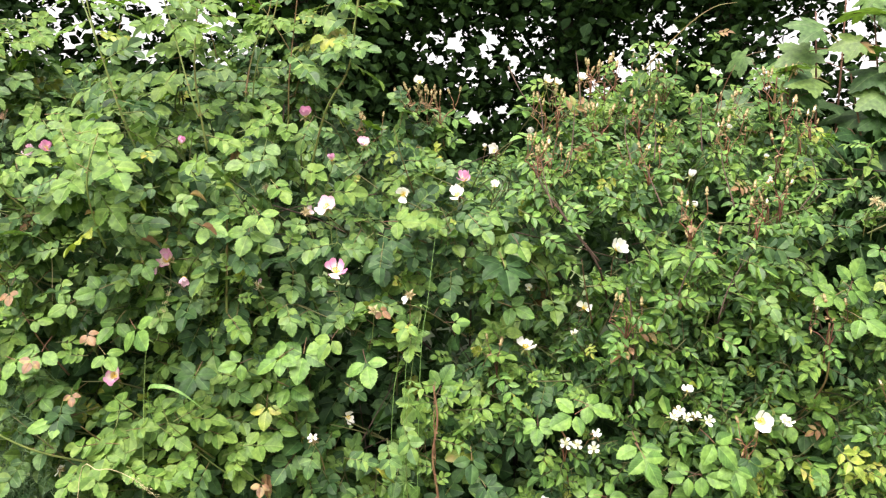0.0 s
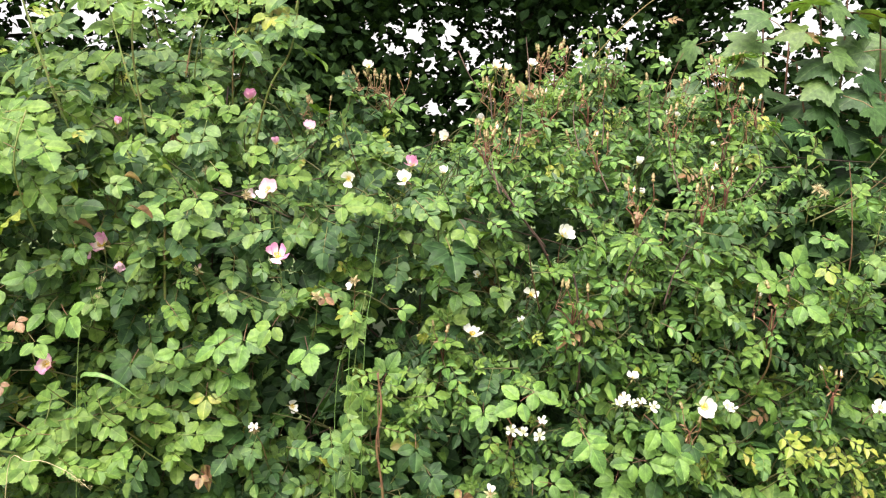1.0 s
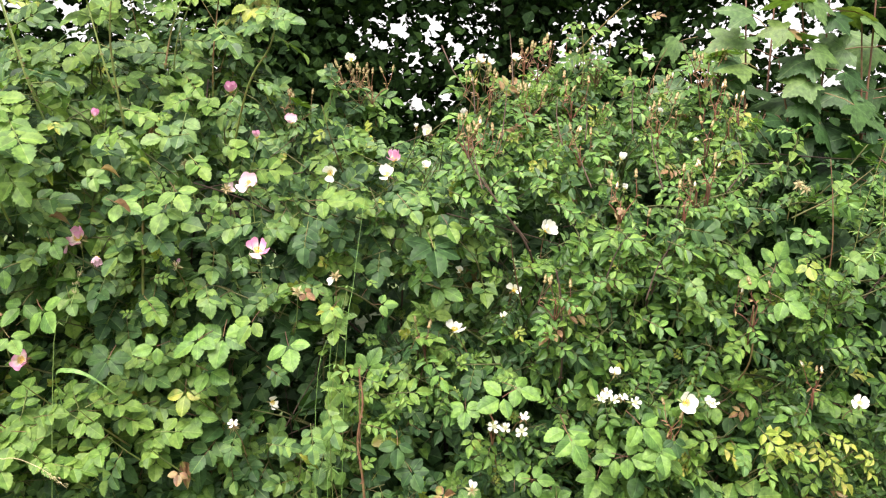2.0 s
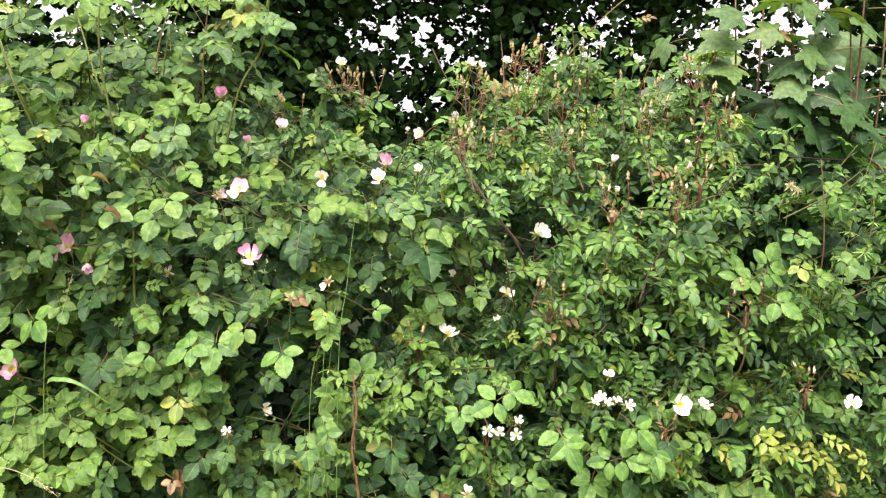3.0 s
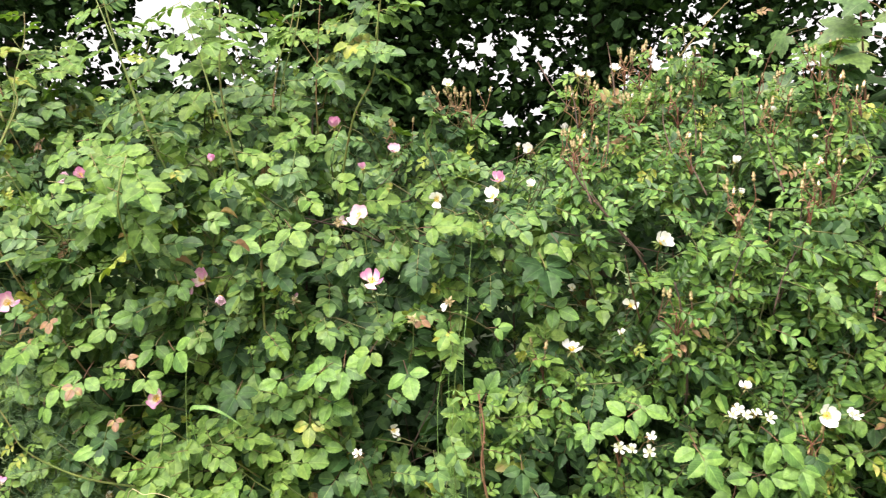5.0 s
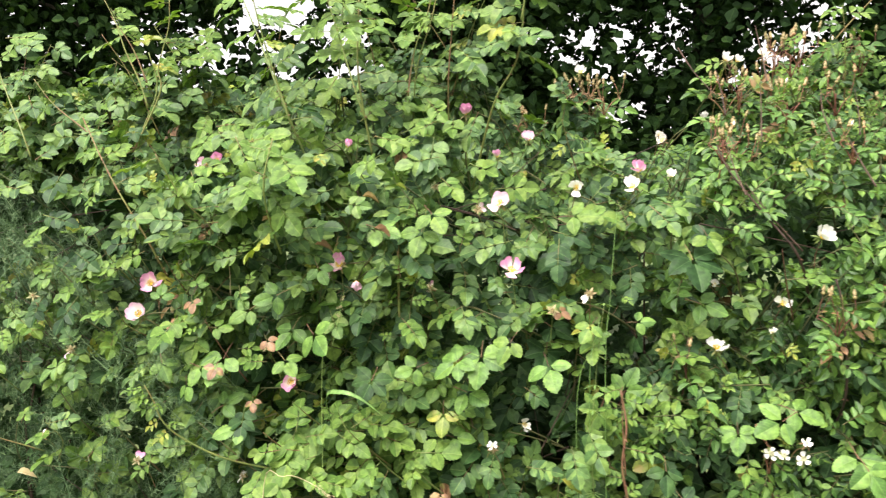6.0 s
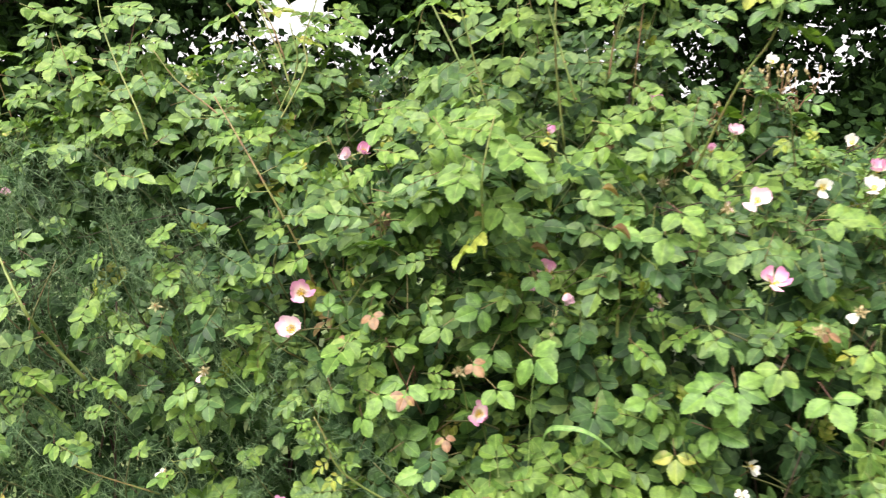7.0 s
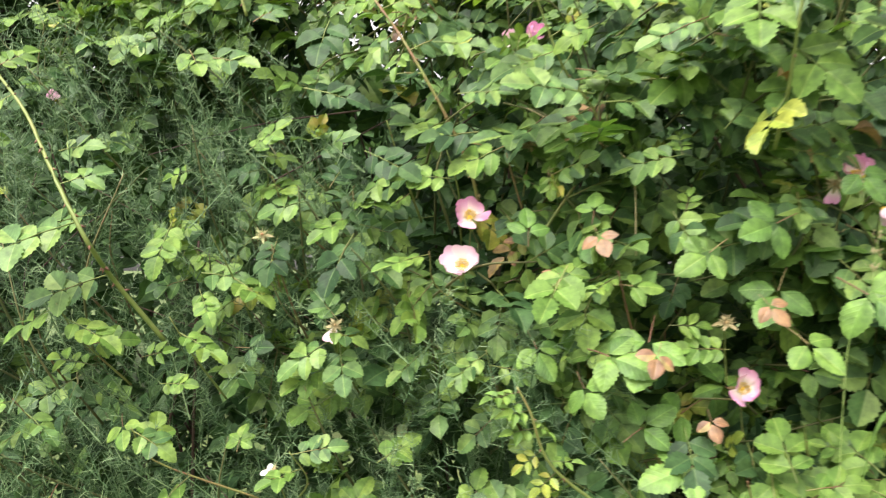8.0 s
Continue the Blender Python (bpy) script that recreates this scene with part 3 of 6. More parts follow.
# field rose flowers: place, facing, size, petal lift, petals left
FIELD_ROSES = [((0.169, 2.64, 1.812), (-0.2, -0.8, 0.3), 1.15, 22, 5), ((0.148, 2.29, 1.68), (0, -0.7, 0.6), 0.85, 40, 5), ((-0.098, 2.09, 1.65), (0, -0.95, -0.1), 1.0, 10, 4), ((0.268, 2.49, 1.852), (0, -0.6, 0.8), 0.9, 50, 5), ((0.29, 2.28, 1.972), (0.1, -0.6, 0.7), 1.0, 30, 4), ((0.315, 2.27, 1.965), (0.5, -0.6, 0.4), 0.8, 40, 3), ((-0.074, 2.51, 2.012), (0, -0.75, 0.4), 0.95, 20, 4), ((0.407, 2.39, 2.0), (0, -0.5, 0.9), 0.9, 25, 5), ((0.813, 2.44, 2.022), (0, -0.6, 0.8), 1.1, 15, 5), ((0.668, 2.19, 1.705), (0, -0.6, 0.7), 0.85, 45, 5)]
FIELD_ROSES += [((0.665, 2.14, 1.622), (0, -0.5, 0.8), 0.6, 55, 5), ((0.869, 2.19, 1.755), (0, -0.5, 0.8), 0.5, 55, 5), ((0.804, 2.29, 1.845), (0, -0.5, 0.8), 0.6, 55, 5), ((0.428, 1.995, 1.513), (0.5, -0.75, 0.1), 1.15, 25, 4), ((0.241, 2.23, 1.396), (0, -0.8, 0.4), 0.7, 40, 5), ((0.368, 2.09, 1.36), (0.2, -0.8, 0.1), 0.9, 15, 3), ((0.339, 2.07, 1.295), (0, -0.7, 0.5), 0.6, 45, 5), ((0.219, 2.1, 1.253), (0, -0.35, 0.9), 1.15, 5, 4), ((0.607, 1.99, 1.165), (0, -0.5, 0.8), 0.75, 35, 5), ((0.757, 1.92, 1.11), (0.15, -0.95, 0.25), 1.28, 10, 5)]
FIELD_ROSES += [((1.217, 1.97, 1.095), (0, -0.85, 0.5), 0.95, 18, 5), ((-0.245, 2.12, 1.064), (0.3, -0.85, 0.2), 0.85, 35, 4), ((-0.932, 1.99, 0.965), (0, -0.6, 0.7), 0.45, 55, 5), ((0.12, 2.3, 1.79), (0, -0.6, 0.7), 0.5, 50, 5)]
BRAMBLE_FLOWERS = [(0.567, 1.97, 1.108), (0.60, 1.975, 1.104), (0.622, 1.97, 1.11), (0.65, 1.97, 1.098), (0.823, 1.945, 1.106), (0.84, 1.95, 1.10), (0.309, 1.99, 1.035), (0.337, 1.99, 1.03), (0.379, 1.99, 1.023), (0.38, 1.97, 1.063), (0.583, 1.98, 1.118), (-0.305, 1.94, 1.058)]
# broad bramble leaves that catch the light: place, kind of green, shape, size
LIT_LEAVES = [(-0.234, 1.87, 1.33, 2, 0, 0.95), (-0.18, 1.88, 1.28, 0, 2, 1.0), (-0.343, 1.89, 1.28, 0, 4, 1.0), (-0.448, 1.93, 1.25, 0, 1, 0.85), (-0.44, 1.9, 1.585, 2, 2, 0.95), (0.177, 2.03, 1.55, 2, 1, 0.9), (0.355, 1.93, 1.14, 0, 2, 1.05), (0.604, 1.88, 1.1, 0, 2, 1.1), (0.46, 1.9, 1.06, 0, 2, 1.0), (0.572, 1.88, 1.0, 0, 1, 1.0), (-0.719, 1.87, 1.35, 0, 2, 1.05), (-0.061, 1.93, 1.35, 2, 3, 0.9), (-0.93, 1.93, 1.3, 0, 2, 1.1), (-0.86, 1.9, 1.12, 0, 2, 1.0), (0.68, 1.88, 1.04, 0, 0, 1.0), (-0.57, 1.93, 1.24, 1, 4, 1.0)]
LIT_LEAVES += [(-0.76, 1.88, 1.43, 0, 1, 0.9), (-0.84, 1.9, 1.40, 2, 2, 0.8), (-0.70, 1.88, 1.50, 0, 0, 0.8)]
# leaves that stand out of the hedge into the light: x, height, way they point, size, kind of green
ROSE_OUTER = [(-0.768, 1.566, -120, 1.1, 2), (-0.688, 1.579, 20, 1, 0), (-0.72, 1.517, 0, 0.9, 0), (-0.544, 1.482, -100, 0.8, 0), (-0.456, 1.477, -45, 1, 1), (-0.733, 1.421, -20, 0.9, 0), (-0.793, 1.427, 180, 1, 1), (-0.597, 1.344, -90, 1, 1), (-0.487, 1.314, -60, 0.9, 2), (-0.355, 1.336, -90, 0.9, 0), (-0.342, 1.567, 170, 0.7, 0), (-0.294, 1.523, 190, 1, 0), (-0.198, 1.524, 20, 1, 0), (-0.286, 1.414, -80, 0.8, 0), (-0.196, 1.465, -10, 0.9, 0), (-0.382, 1.643, -60, 0.8, 2), (-0.204, 1.637, 20, 0.9, 0), (-0.567, 1.611, -20, 1, 0)]
ROSE_OUTER += [(-0.67, 1.632, 200, 0.9, 0), (-0.126, 1.626, 160, 0.9, 0), (-0.11, 1.525, -20, 1.1, 1), (-0.141, 1.478, -90, 1, 1), (0.092, 1.555, -60, 1, 0), (-0.065, 1.273, -80, 0.8, 2), (-0.112, 1.372, -20, 1, 0), (0.815, 1.514, 0, 1, 1), (1.12, 1.635, 60, 0.7, 2), (1.161, 1.442, -30, 0.9, 0), (0.78, 1.376, -60, 0.7, 0), (0.825, 1.315, -45, 0.8, 0), (-0.553, 1.161, 180, 1.1, 0), (-0.493, 1.155, -20, 1, 0), (-0.679, 1.083, 180, 1.2, 0), (-0.654, 1.129, 100, 1, 0), (-0.551, 1.077, 200, 1.1, 0), (-0.484, 1.092, 10, 1, 0)]
ROSE_OUTER += [(-0.726, 1.055, 200, 1.2, 2), (-0.758, 1.089, 120, 1, 2), (-0.784, 1.036, -100, 1.2, 2), (-0.811, 0.987, -120, 1.1, 2), (-0.75, 0.986, -60, 1.1, 2), (-0.72, 0.939, -90, 1, 0), (-0.516, 1.21, 150, 0.9, 2), (-0.473, 1.232, 60, 0.9, 0), (-0.427, 1.036, -20, 0.7, 2), (-0.506, 0.943, -90, 1.1, 2), (-0.375, 0.972, -120, 1, 0), (-0.315, 0.978, -80, 0.9, 0), (-0.231, 1.037, -60, 0.9, 0), (-0.191, 1.005, 0, 0.8, 0), (-0.768, 1.146, -60, 0.8, 2), (-0.19, 1.171, -30, 0.9, 0), (-0.072, 1.072, -60, 0.9, 0), (-0.117, 1.018, -90, 0.9, 0)]
ROSE_OUTER += [(0.909, 0.952, -100, 0.7, 0), (-0.724, 2.078, -90, 1.3, 2), (-0.938, 2.064, -30, 1, 0), (-0.815, 1.948, -120, 1, 0), (-0.751, 1.982, 160, 1, 2), (-0.72, 1.927, -100, 1.1, 2), (-0.654, 1.945, -30, 1, 0), (-0.63, 2.001, 0, 1, 0), (-0.584, 1.729, 180, 1, 2), (-0.512, 1.773, -10, 1.2, 2), (-0.728, 1.687, -60, 1.3, 2), (-0.441, 1.859, -60, 0.9, 2), (-0.526, 1.905, 20, 0.9, 2), (-0.393, 1.797, -90, 0.8, 2), (-0.343, 1.802, -90, 1, 0), (-0.356, 1.992, -20, 1.1, 0), (-0.389, 2.001, 200, 0.9, 2), (-0.262, 2.084, -20, 0.9, 0)]
ROSE_OUTER += [(-0.323, 2.064, 190, 0.8, 0), (-0.27, 1.902, 0, 1, 0), (-0.27, 1.81, -60, 1, 0), (-0.31, 1.689, -20, 0.9, 2), (-1.236, 1.491, 170, 0.8, 2), (-1.679, 1.397, -100, 1, 2), (-1.487, 1.373, -90, 0.9, 1), (-1.551, 1.523, 180, 0.9, 1), (-1.364, 1.524, 60, 0.9, 1), (-1.285, 1.507, -30, 0.9, 1), (-1.853, 1.466, 180, 1, 0), (-1.836, 1.579, 30, 0.9, 0), (-1.61, 1.304, -60, 0.7, 2), (-1.398, 1.321, 120, 0.8, 0), (-1.375, 1.21, -80, 0.9, 0), (-1.056, 1.368, 60, 0.8, 2), (-1.063, 1.316, -120, 1.1, 2), (-0.999, 1.261, 160, 0.7, 2)]
ROSE_OUTER += [(-0.872, 1.259, 180, 0.7, 2), (-0.892, 1.108, -90, 0.9, 1), (-1.307, 1.105, 60, 0.7, 2), (-1.511, 1.574, 60, 0.7, 2), (-0.879, 1.396, -60, 1, 0), (-0.936, 1.512, 180, 0.9, 0), (-1.15, 1.6, -20, 0.8, 0), (-0.817, 1.641, -100, 1.2, 2), (-0.733, 1.561, 20, 1.2, 0), (-0.821, 1.582, 60, 1, 0), (-0.755, 1.413, -100, 1, 0), (-1.643, 1.192, 0, 0.6, 2), (-1.88, 2.218, -30, 1, 2), (-1.935, 2.041, -90, 1.1, 2), (-1.803, 1.938, -100, 0.9, 2), (-1.762, 2.092, 30, 0.9, 0), (-1.683, 1.994, -30, 1, 0), (-1.549, 1.834, 60, 1, 0)]
ROSE_OUTER += [(-1.413, 2.187, 0, 0.8, 2), (-1.477, 2.062, 150, 0.8, 2), (-1.267, 2.005, -20, 1, 0), (-1.471, 1.912, 10, 0.9, 0), (-1.57, 1.968, 120, 0.9, 0), (-1.248, 2.145, 60, 0.9, 2), (-1.135, 2.091, -40, 1, 2), (-0.933, 1.962, 20, 1, 2), (-0.818, 2.132, 180, 0.9, 2), (-0.935, 1.775, -60, 1, 0), (-0.772, 1.681, -30, 1, 0), (-0.746, 1.6, -60, 1.1, 2), (-0.883, 1.799, 160, 1, 2), (-1.28, 1.858, 0, 1, 1), (-1.366, 1.929, -60, 0.9, 0)]
ROSE_OUTER += [(-2.002, 2.203, -20, 1, 2), (-1.906, 2.18, 160, 1, 2), (-1.858, 2.12, -30, 1, 0), (-1.773, 2.061, 20, 1, 0), (-1.664, 2.013, -40, 1, 0), (-1.883, 2.051, -100, 1, 2), (-1.791, 1.957, -60, 1, 2), (-1.911, 1.962, 180, 0.9, 0), (-1.679, 1.937, 0, 1, 0), (-1.601, 1.962, 60, 0.9, 1), (-2.052, 2.115, 90, 0.8, 2), (-1.966, 1.949, -120, 0.8, 2), (-1.802, 2.162, 40, 1, 2), (-1.669, 1.852, -30, 1, 0), (-1.499, 1.893, 0, 0.9, 0), (-1.432, 1.908, 120, 0.8, 2), (-1.403, 1.844, -30, 1, 0)]
FIELD_OUTER = [(-0.507, 1.476, 90, 0.6, 2), (-0.461, 1.4, 0, 0.6, 2), (-0.553, 1.318, 150, 0.5, 2), (-0.299, 1.472, 180, 0.7, 2), (-0.323, 1.632, 90, 0.6, 2), (0.31, 1.483, 170, 0.8, 2), (0.269, 1.523, -45, 0.9, 0), (0.332, 1.578, 0, 1, 0), (0.226, 1.597, -20, 0.9, 0), (0.012, 1.369, -60, 0.6, 2), (-0.085, 1.319, 180, 0.7, 3), (0.381, 1.334, -60, 1.1, 0), (0.412, 1.37, 60, 0.9, 0), (0.483, 1.339, -30, 0.9, 0), (0.376, 1.289, -90, 0.9, 0), (0.463, 1.593, 20, 1, 0), (0.413, 1.646, 160, 1, 0), (0.49, 1.547, -40, 1, 0)]
FIELD_OUTER += [(0.613, 1.488, -60, 1, 0), (0.66, 1.596, 60, 0.9, 2), (0.77, 1.476, -20, 1.2, 0), (0.692, 1.29, -30, 1, 0), (0.598, 1.395, -10, 0.9, 2), (0.545, 1.408, 160, 0.9, 0), (0.883, 1.584, -60, 1, 0), (0.91, 1.543, -90, 1, 1), (0.971, 1.574, 0, 0.9, 1), (-0.706, 1.132, 150, 0.9, 2), (-0.696, 1.016, 180, 0.9, 2), (-0.582, 1.202, 90, 0.8, 2), (-0.503, 1.005, 120, 1, 2), (0.103, 1.132, 10, 1.1, 2), (0.097, 1.093, -60, 0.8, 2), (-0.046, 0.997, 180, 0.8, 2), (0.006, 0.984, 45, 0.8, 2), (0.289, 0.99, -60, 0.9, 0)]
FIELD_OUTER += [(0.254, 0.995, -90, 1, 2), (0.179, 1.153, -60, 1, 0), (0.338, 1.165, 150, 0.8, 2), (0.491, 1.132, 30, 1, 0), (0.54, 1.062, -90, 0.7, 2), (0.783, 1.144, 90, 0.8, 2), (0.985, 0.999, -60, 1, 3), (1.018, 1.018, 0, 0.9, 3), (0.953, 0.992, 180, 0.9, 2), (1.086, 1.023, -30, 0.9, 2), (1.128, 0.96, -90, 0.9, 3), (1.17, 0.932, -80, 0.9, 3), (1.28, 0.939, 180, 1, 3), (1.3, 0.894, -60, 0.9, 3), (0.976, 0.917, -90, 0.9, 2), (1.054, 0.9, -60, 0.9, 2), (1.165, 1.243, 20, 1.1, 0), (1.2, 1.195, -60, 1, 0)]
FIELD_OUTER += [(-0.656, 1.711, -60, 0.7, 3), (-0.875, 1.296, 20, 0.9, 2), (-1.676, 1.241, 20, 0.8, 2), (-1.806, 1.235, 150, 0.9, 2), (-1.681, 1.529, 180, 0.8, 2), (-0.896, 1.542, 90, 0.7, 2)]
FIELD_OUTER += [(0.805, 2.117, 0, 0.8, 4), (0.766, 2.059, -30, 0.7, 4), (0.765, 2.114, 150, 0.7, 2), (0.838, 2.043, -20, 0.8, 3), (0.875, 2.006, 0, 0.8, 3), (0.818, 2.017, -60, 0.9, 2), (0.735, 2.035, 170, 0.8, 2)]
BRAMBLE_OUTER = [(-0.411, 1.568, -60, 0.9, 2), (-0.778, 1.305, -110, 1, 0), (-0.091, 1.575, 0, 0.9, 2), (0.126, 1.583, -30, 0.6, 2), (0.15, 1.421, -90, 1.4, 1), (0.192, 1.358, -30, 0.9, 0), (0.054, 1.334, 0, 0.8, 0), (-0.138, 1.379, 150, 0.7, 2), (0.939, 1.437, 90, 1, 0), (1, 1.459, 60, 1, 0), (1.007, 1.411, -40, 0.9, 0), (1.058, 1.412, -90, 0.8, 3), (1.116, 1.414, 0, 0.7, 2), (1.024, 1.514, 180, 0.7, 0), (1.072, 1.501, -20, 0.6, 0), (1.019, 1.335, -45, 1, 0), (-0.319, 1.229, -90, 1.2, 0), (-0.342, 1.16, -30, 1, 0)]
BRAMBLE_OUTER += [(-0.421, 1.105, -90, 0.8, 3), (-0.379, 1.068, 0, 0.9, 0), (-0.399, 0.923, -90, 0.9, 1), (0.071, 0.997, -80, 0.8, 1), (0.118, 0.932, -60, 0.8, 1), (0.24, 1.058, -90, 0.8, 0), (0.385, 1.123, -20, 1, 0), (0.484, 1, -80, 1.1, 0), (0.422, 1.023, -120, 0.9, 0), (0.366, 0.928, 90, 0.9, 0), (0.434, 0.904, 0, 0.9, 0), (0.638, 1.039, -100, 1.3, 0), (0.617, 1.154, 160, 0.9, 0), (0.828, 1.043, -45, 1, 0), (0.587, 0.961, 180, 0.9, 0), (0.715, 0.938, -120, 1.1, 2), (0.735, 0.988, -90, 0.8, 1), (0.888, 0.879, 120, 1.2, 2)]
BRAMBLE_OUTER += [(0.98, 0.873, 20, 1.1, 2), (-1.088, 1.434, 80, 0.7, 0), (-0.939, 1.352, 0, 0.8, 2), (-0.773, 1.331, 60, 0.9, 0), (-0.978, 1.241, -20, 0.9, 0), (-1.08, 1.231, -80, 0.9, 0), (-1.007, 1.182, -60, 0.9, 0), (-0.822, 1.144, -80, 0.9, 0), (-0.792, 1.154, 20, 0.8, 0), (-0.734, 1.2, 20, 1, 0), (-1.694, 1.12, -60, 0.6, 2), (-1.372, 1.031, 90, 0.8, 2)]
ROSE_OUTER += [(-1.393, 2.11, 0, 0.8, 2), (-1.29, 2.089, 180, 1.2, 2), (-1.201, 2.1, 10, 1, 2), (-1.358, 1.997, 30, 0.8, 2), (-1.26, 1.947, 0, 0.9, 0), (-1.191, 1.965, -20, 1.1, 0), (-1.472, 1.833, 180, 0.9, 0), (-1.373, 1.798, 200, 0.9, 2), (-1.613, 1.938, -60, 1, 0), (-1.639, 2.071, -20, 0.8, 0), (-1.724, 2.153, -20, 1, 0), (-1.76, 2.207, 20, 1, 2), (-1.097, 1.861, -100, 0.7, 2), (-0.998, 1.858, 0, 1, 2), (-0.813, 1.784, 0, 1.1, 2), (-0.993, 1.776, -90, 1, 2), (-0.856, 1.743, -60, 1, 2), (-0.516, 2.156, 170, 1, 2)]
ROSE_OUTER += [(-0.438, 2.131, -40, 0.9, 2), (-0.548, 2.085, -90, 0.8, 2), (-0.481, 2.033, 20, 1.1, 0), (-0.78, 2.075, 200, 0.9, 2), (-1.193, 1.706, 0, 0.9, 0), (-1.035, 1.682, 200, 0.8, 2), (-0.903, 1.666, 200, 0.8, 0), (-1.371, 1.619, 0, 0.9, 1), (-1.206, 1.551, 180, 0.9, 1), (-1.169, 1.513, 200, 0.9, 2), (-1.361, 1.369, -100, 1, 1), (-1.576, 1.365, 0, 1, 0), (-1.474, 1.47, 180, 0.8, 0), (-1.058, 1.594, 180, 1, 0), (-1.193, 1.018, 90, 0.9, 2), (-1.039, 0.951, -120, 1, 0), (-0.784, 1.735, -20, 1, 2), (-0.716, 1.813, 160, 1, 2)]
ROSE_OUTER += [(-0.956, 1.721, -20, 1, 2), (-1.76, 1.836, 180, 1, 2), (-1.657, 1.835, -60, 1, 2), (-1.576, 1.711, 0, 1, 0), (-1.64, 1.693, -60, 0.9, 2), (-2.022, 1.949, 180, 0.8, 2), (-1.396, 1.692, -90, 1, 1), (-0.669, 1.332, -60, 0.9, 0), (-1.686, 1.346, 180, 0.8, 0)]
FIELD_OUTER += [(-1.42, 2.244, 0, 0.6, 2), (-1.145, 2.169, 160, 0.6, 2), (-0.89, 1.467, 90, 0.8, 2), (-1.269, 1.636, -90, 0.9, 2), (-1.218, 0.959, -120, 0.7, 2), (-0.945, 1.037, 60, 0.7, 2)]
BRAMBLE_OUTER += [(-1.009, 1.464, 80, 0.7, 0), (-0.948, 1.173, 60, 0.8, 0), (-1.519, 1.246, 0, 0.7, 1), (-1.55, 1.119, 90, 0.5, 2), (-0.519, 1.549, -20, 1, 0)]


def outer_y(x, z):
    return min(front_of(x, z) - 0.08, 2.3)


FLOWER_CLEAR = [(p, 0.045) for p, *_ in DOG_ROSES] + [(p, 0.04) for p, *_ in FIELD_ROSES] + [(p, 0.028) for p in BRAMBLE_FLOWERS]
CLEAR = FLOWER_CLEAR + [((x, outer_y(x, z), z), 0.034 * size) for x, z, _, size, _ in ROSE_OUTER + FIELD_OUTER + BRAMBLE_OUTER]
CLEAR += [(p, 0.05 * size) for *p, _, _, size in LIT_LEAVES]


def crowds(m):
    """Whether a leaf would grow over a flower: leaves part round them."""
    q = m[:3, 3] + m[:3, 1] * 0.06
    return any(abs(q[0] - p[0]) < 0.1 and math.hypot(q[0] - p[0], q[2] - p[2]) < r + 0.022 and p[1] - 0.3 < q[1] < p[1] + 0.03 for p, r in CLEAR) or any(abs(q[0] - p[0]) < 0.07 and 0 < q[2] - p[2] < 0.19 and p[1] - 0.25 < q[1] < p[1] + 0.04 for p, *_ in DOG_ROSES)


# ---- the roses ----
def in_gorse(x, z):
    """Share of rose leaves that stand before the gorse."""
    if x > (-1.08 if z < 1.3 else -1.05):
        return 1.0
    if 1.22 < z < 1.6 and x > -1.75:
        return 0.28
    floor_z = 1.72 if x < -1.25 else 1.2
    return 1.0 if z > floor_z + 0.1 else 0.05


rose_left = thing("dog_rose_bush", (-1.85, 2.7, 0.16), "sprawling dog rose with thorny canes before the gorse", "rose bush", "dog roses in the hedge")
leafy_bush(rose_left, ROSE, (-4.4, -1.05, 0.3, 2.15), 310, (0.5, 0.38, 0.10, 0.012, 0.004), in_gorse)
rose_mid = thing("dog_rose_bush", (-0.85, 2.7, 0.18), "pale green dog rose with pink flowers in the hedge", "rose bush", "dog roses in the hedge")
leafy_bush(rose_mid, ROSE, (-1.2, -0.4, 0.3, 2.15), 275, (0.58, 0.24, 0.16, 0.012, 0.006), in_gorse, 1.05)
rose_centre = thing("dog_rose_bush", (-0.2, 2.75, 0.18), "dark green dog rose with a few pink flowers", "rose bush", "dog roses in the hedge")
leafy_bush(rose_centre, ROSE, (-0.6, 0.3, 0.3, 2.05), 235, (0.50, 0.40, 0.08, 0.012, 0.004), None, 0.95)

field_a = thing("field_rose_bush", (0.45, 2.75, 0.18), "white-flowered field rose with red-brown budding stems", "rose bush", "field roses in the hedge")
leafy_bush(field_a, FIELD, (0.05, 0.85, 0.3, 2.1), 275, (0.70, 0.2, 0.08, 0.010, 0.003), None, 1.0, 0.08, (5, 8), PARTS_EACH, TWIG)
field_b = thing("field_rose_bush", (1.1, 2.75, 0.18), "white-flowered field rose beside the sycamore sapling", "rose bush", "field roses in the hedge")
leafy_bush(field_b, FIELD, (0.7, 1.5, 0.3, 1.85), 235, (0.66, 0.2, 0.10, 0.03, 0.01), None, 1.0, 0.08, (5, 8), PARTS_EACH, TWIG)
field_c = thing("field_rose_bush", (1.95, 2.75, 0.17), "field rose at the far end of the hedge", "rose bush", "field roses in the hedge")
leafy_bush(field_c, FIELD, (1.4, 3.2, 0.3, 1.95), 165, (0.62, 0.24, 0.12, 0.02, 0.0), None, 1.05, 0.07, (5, 8), 60, TWIG)

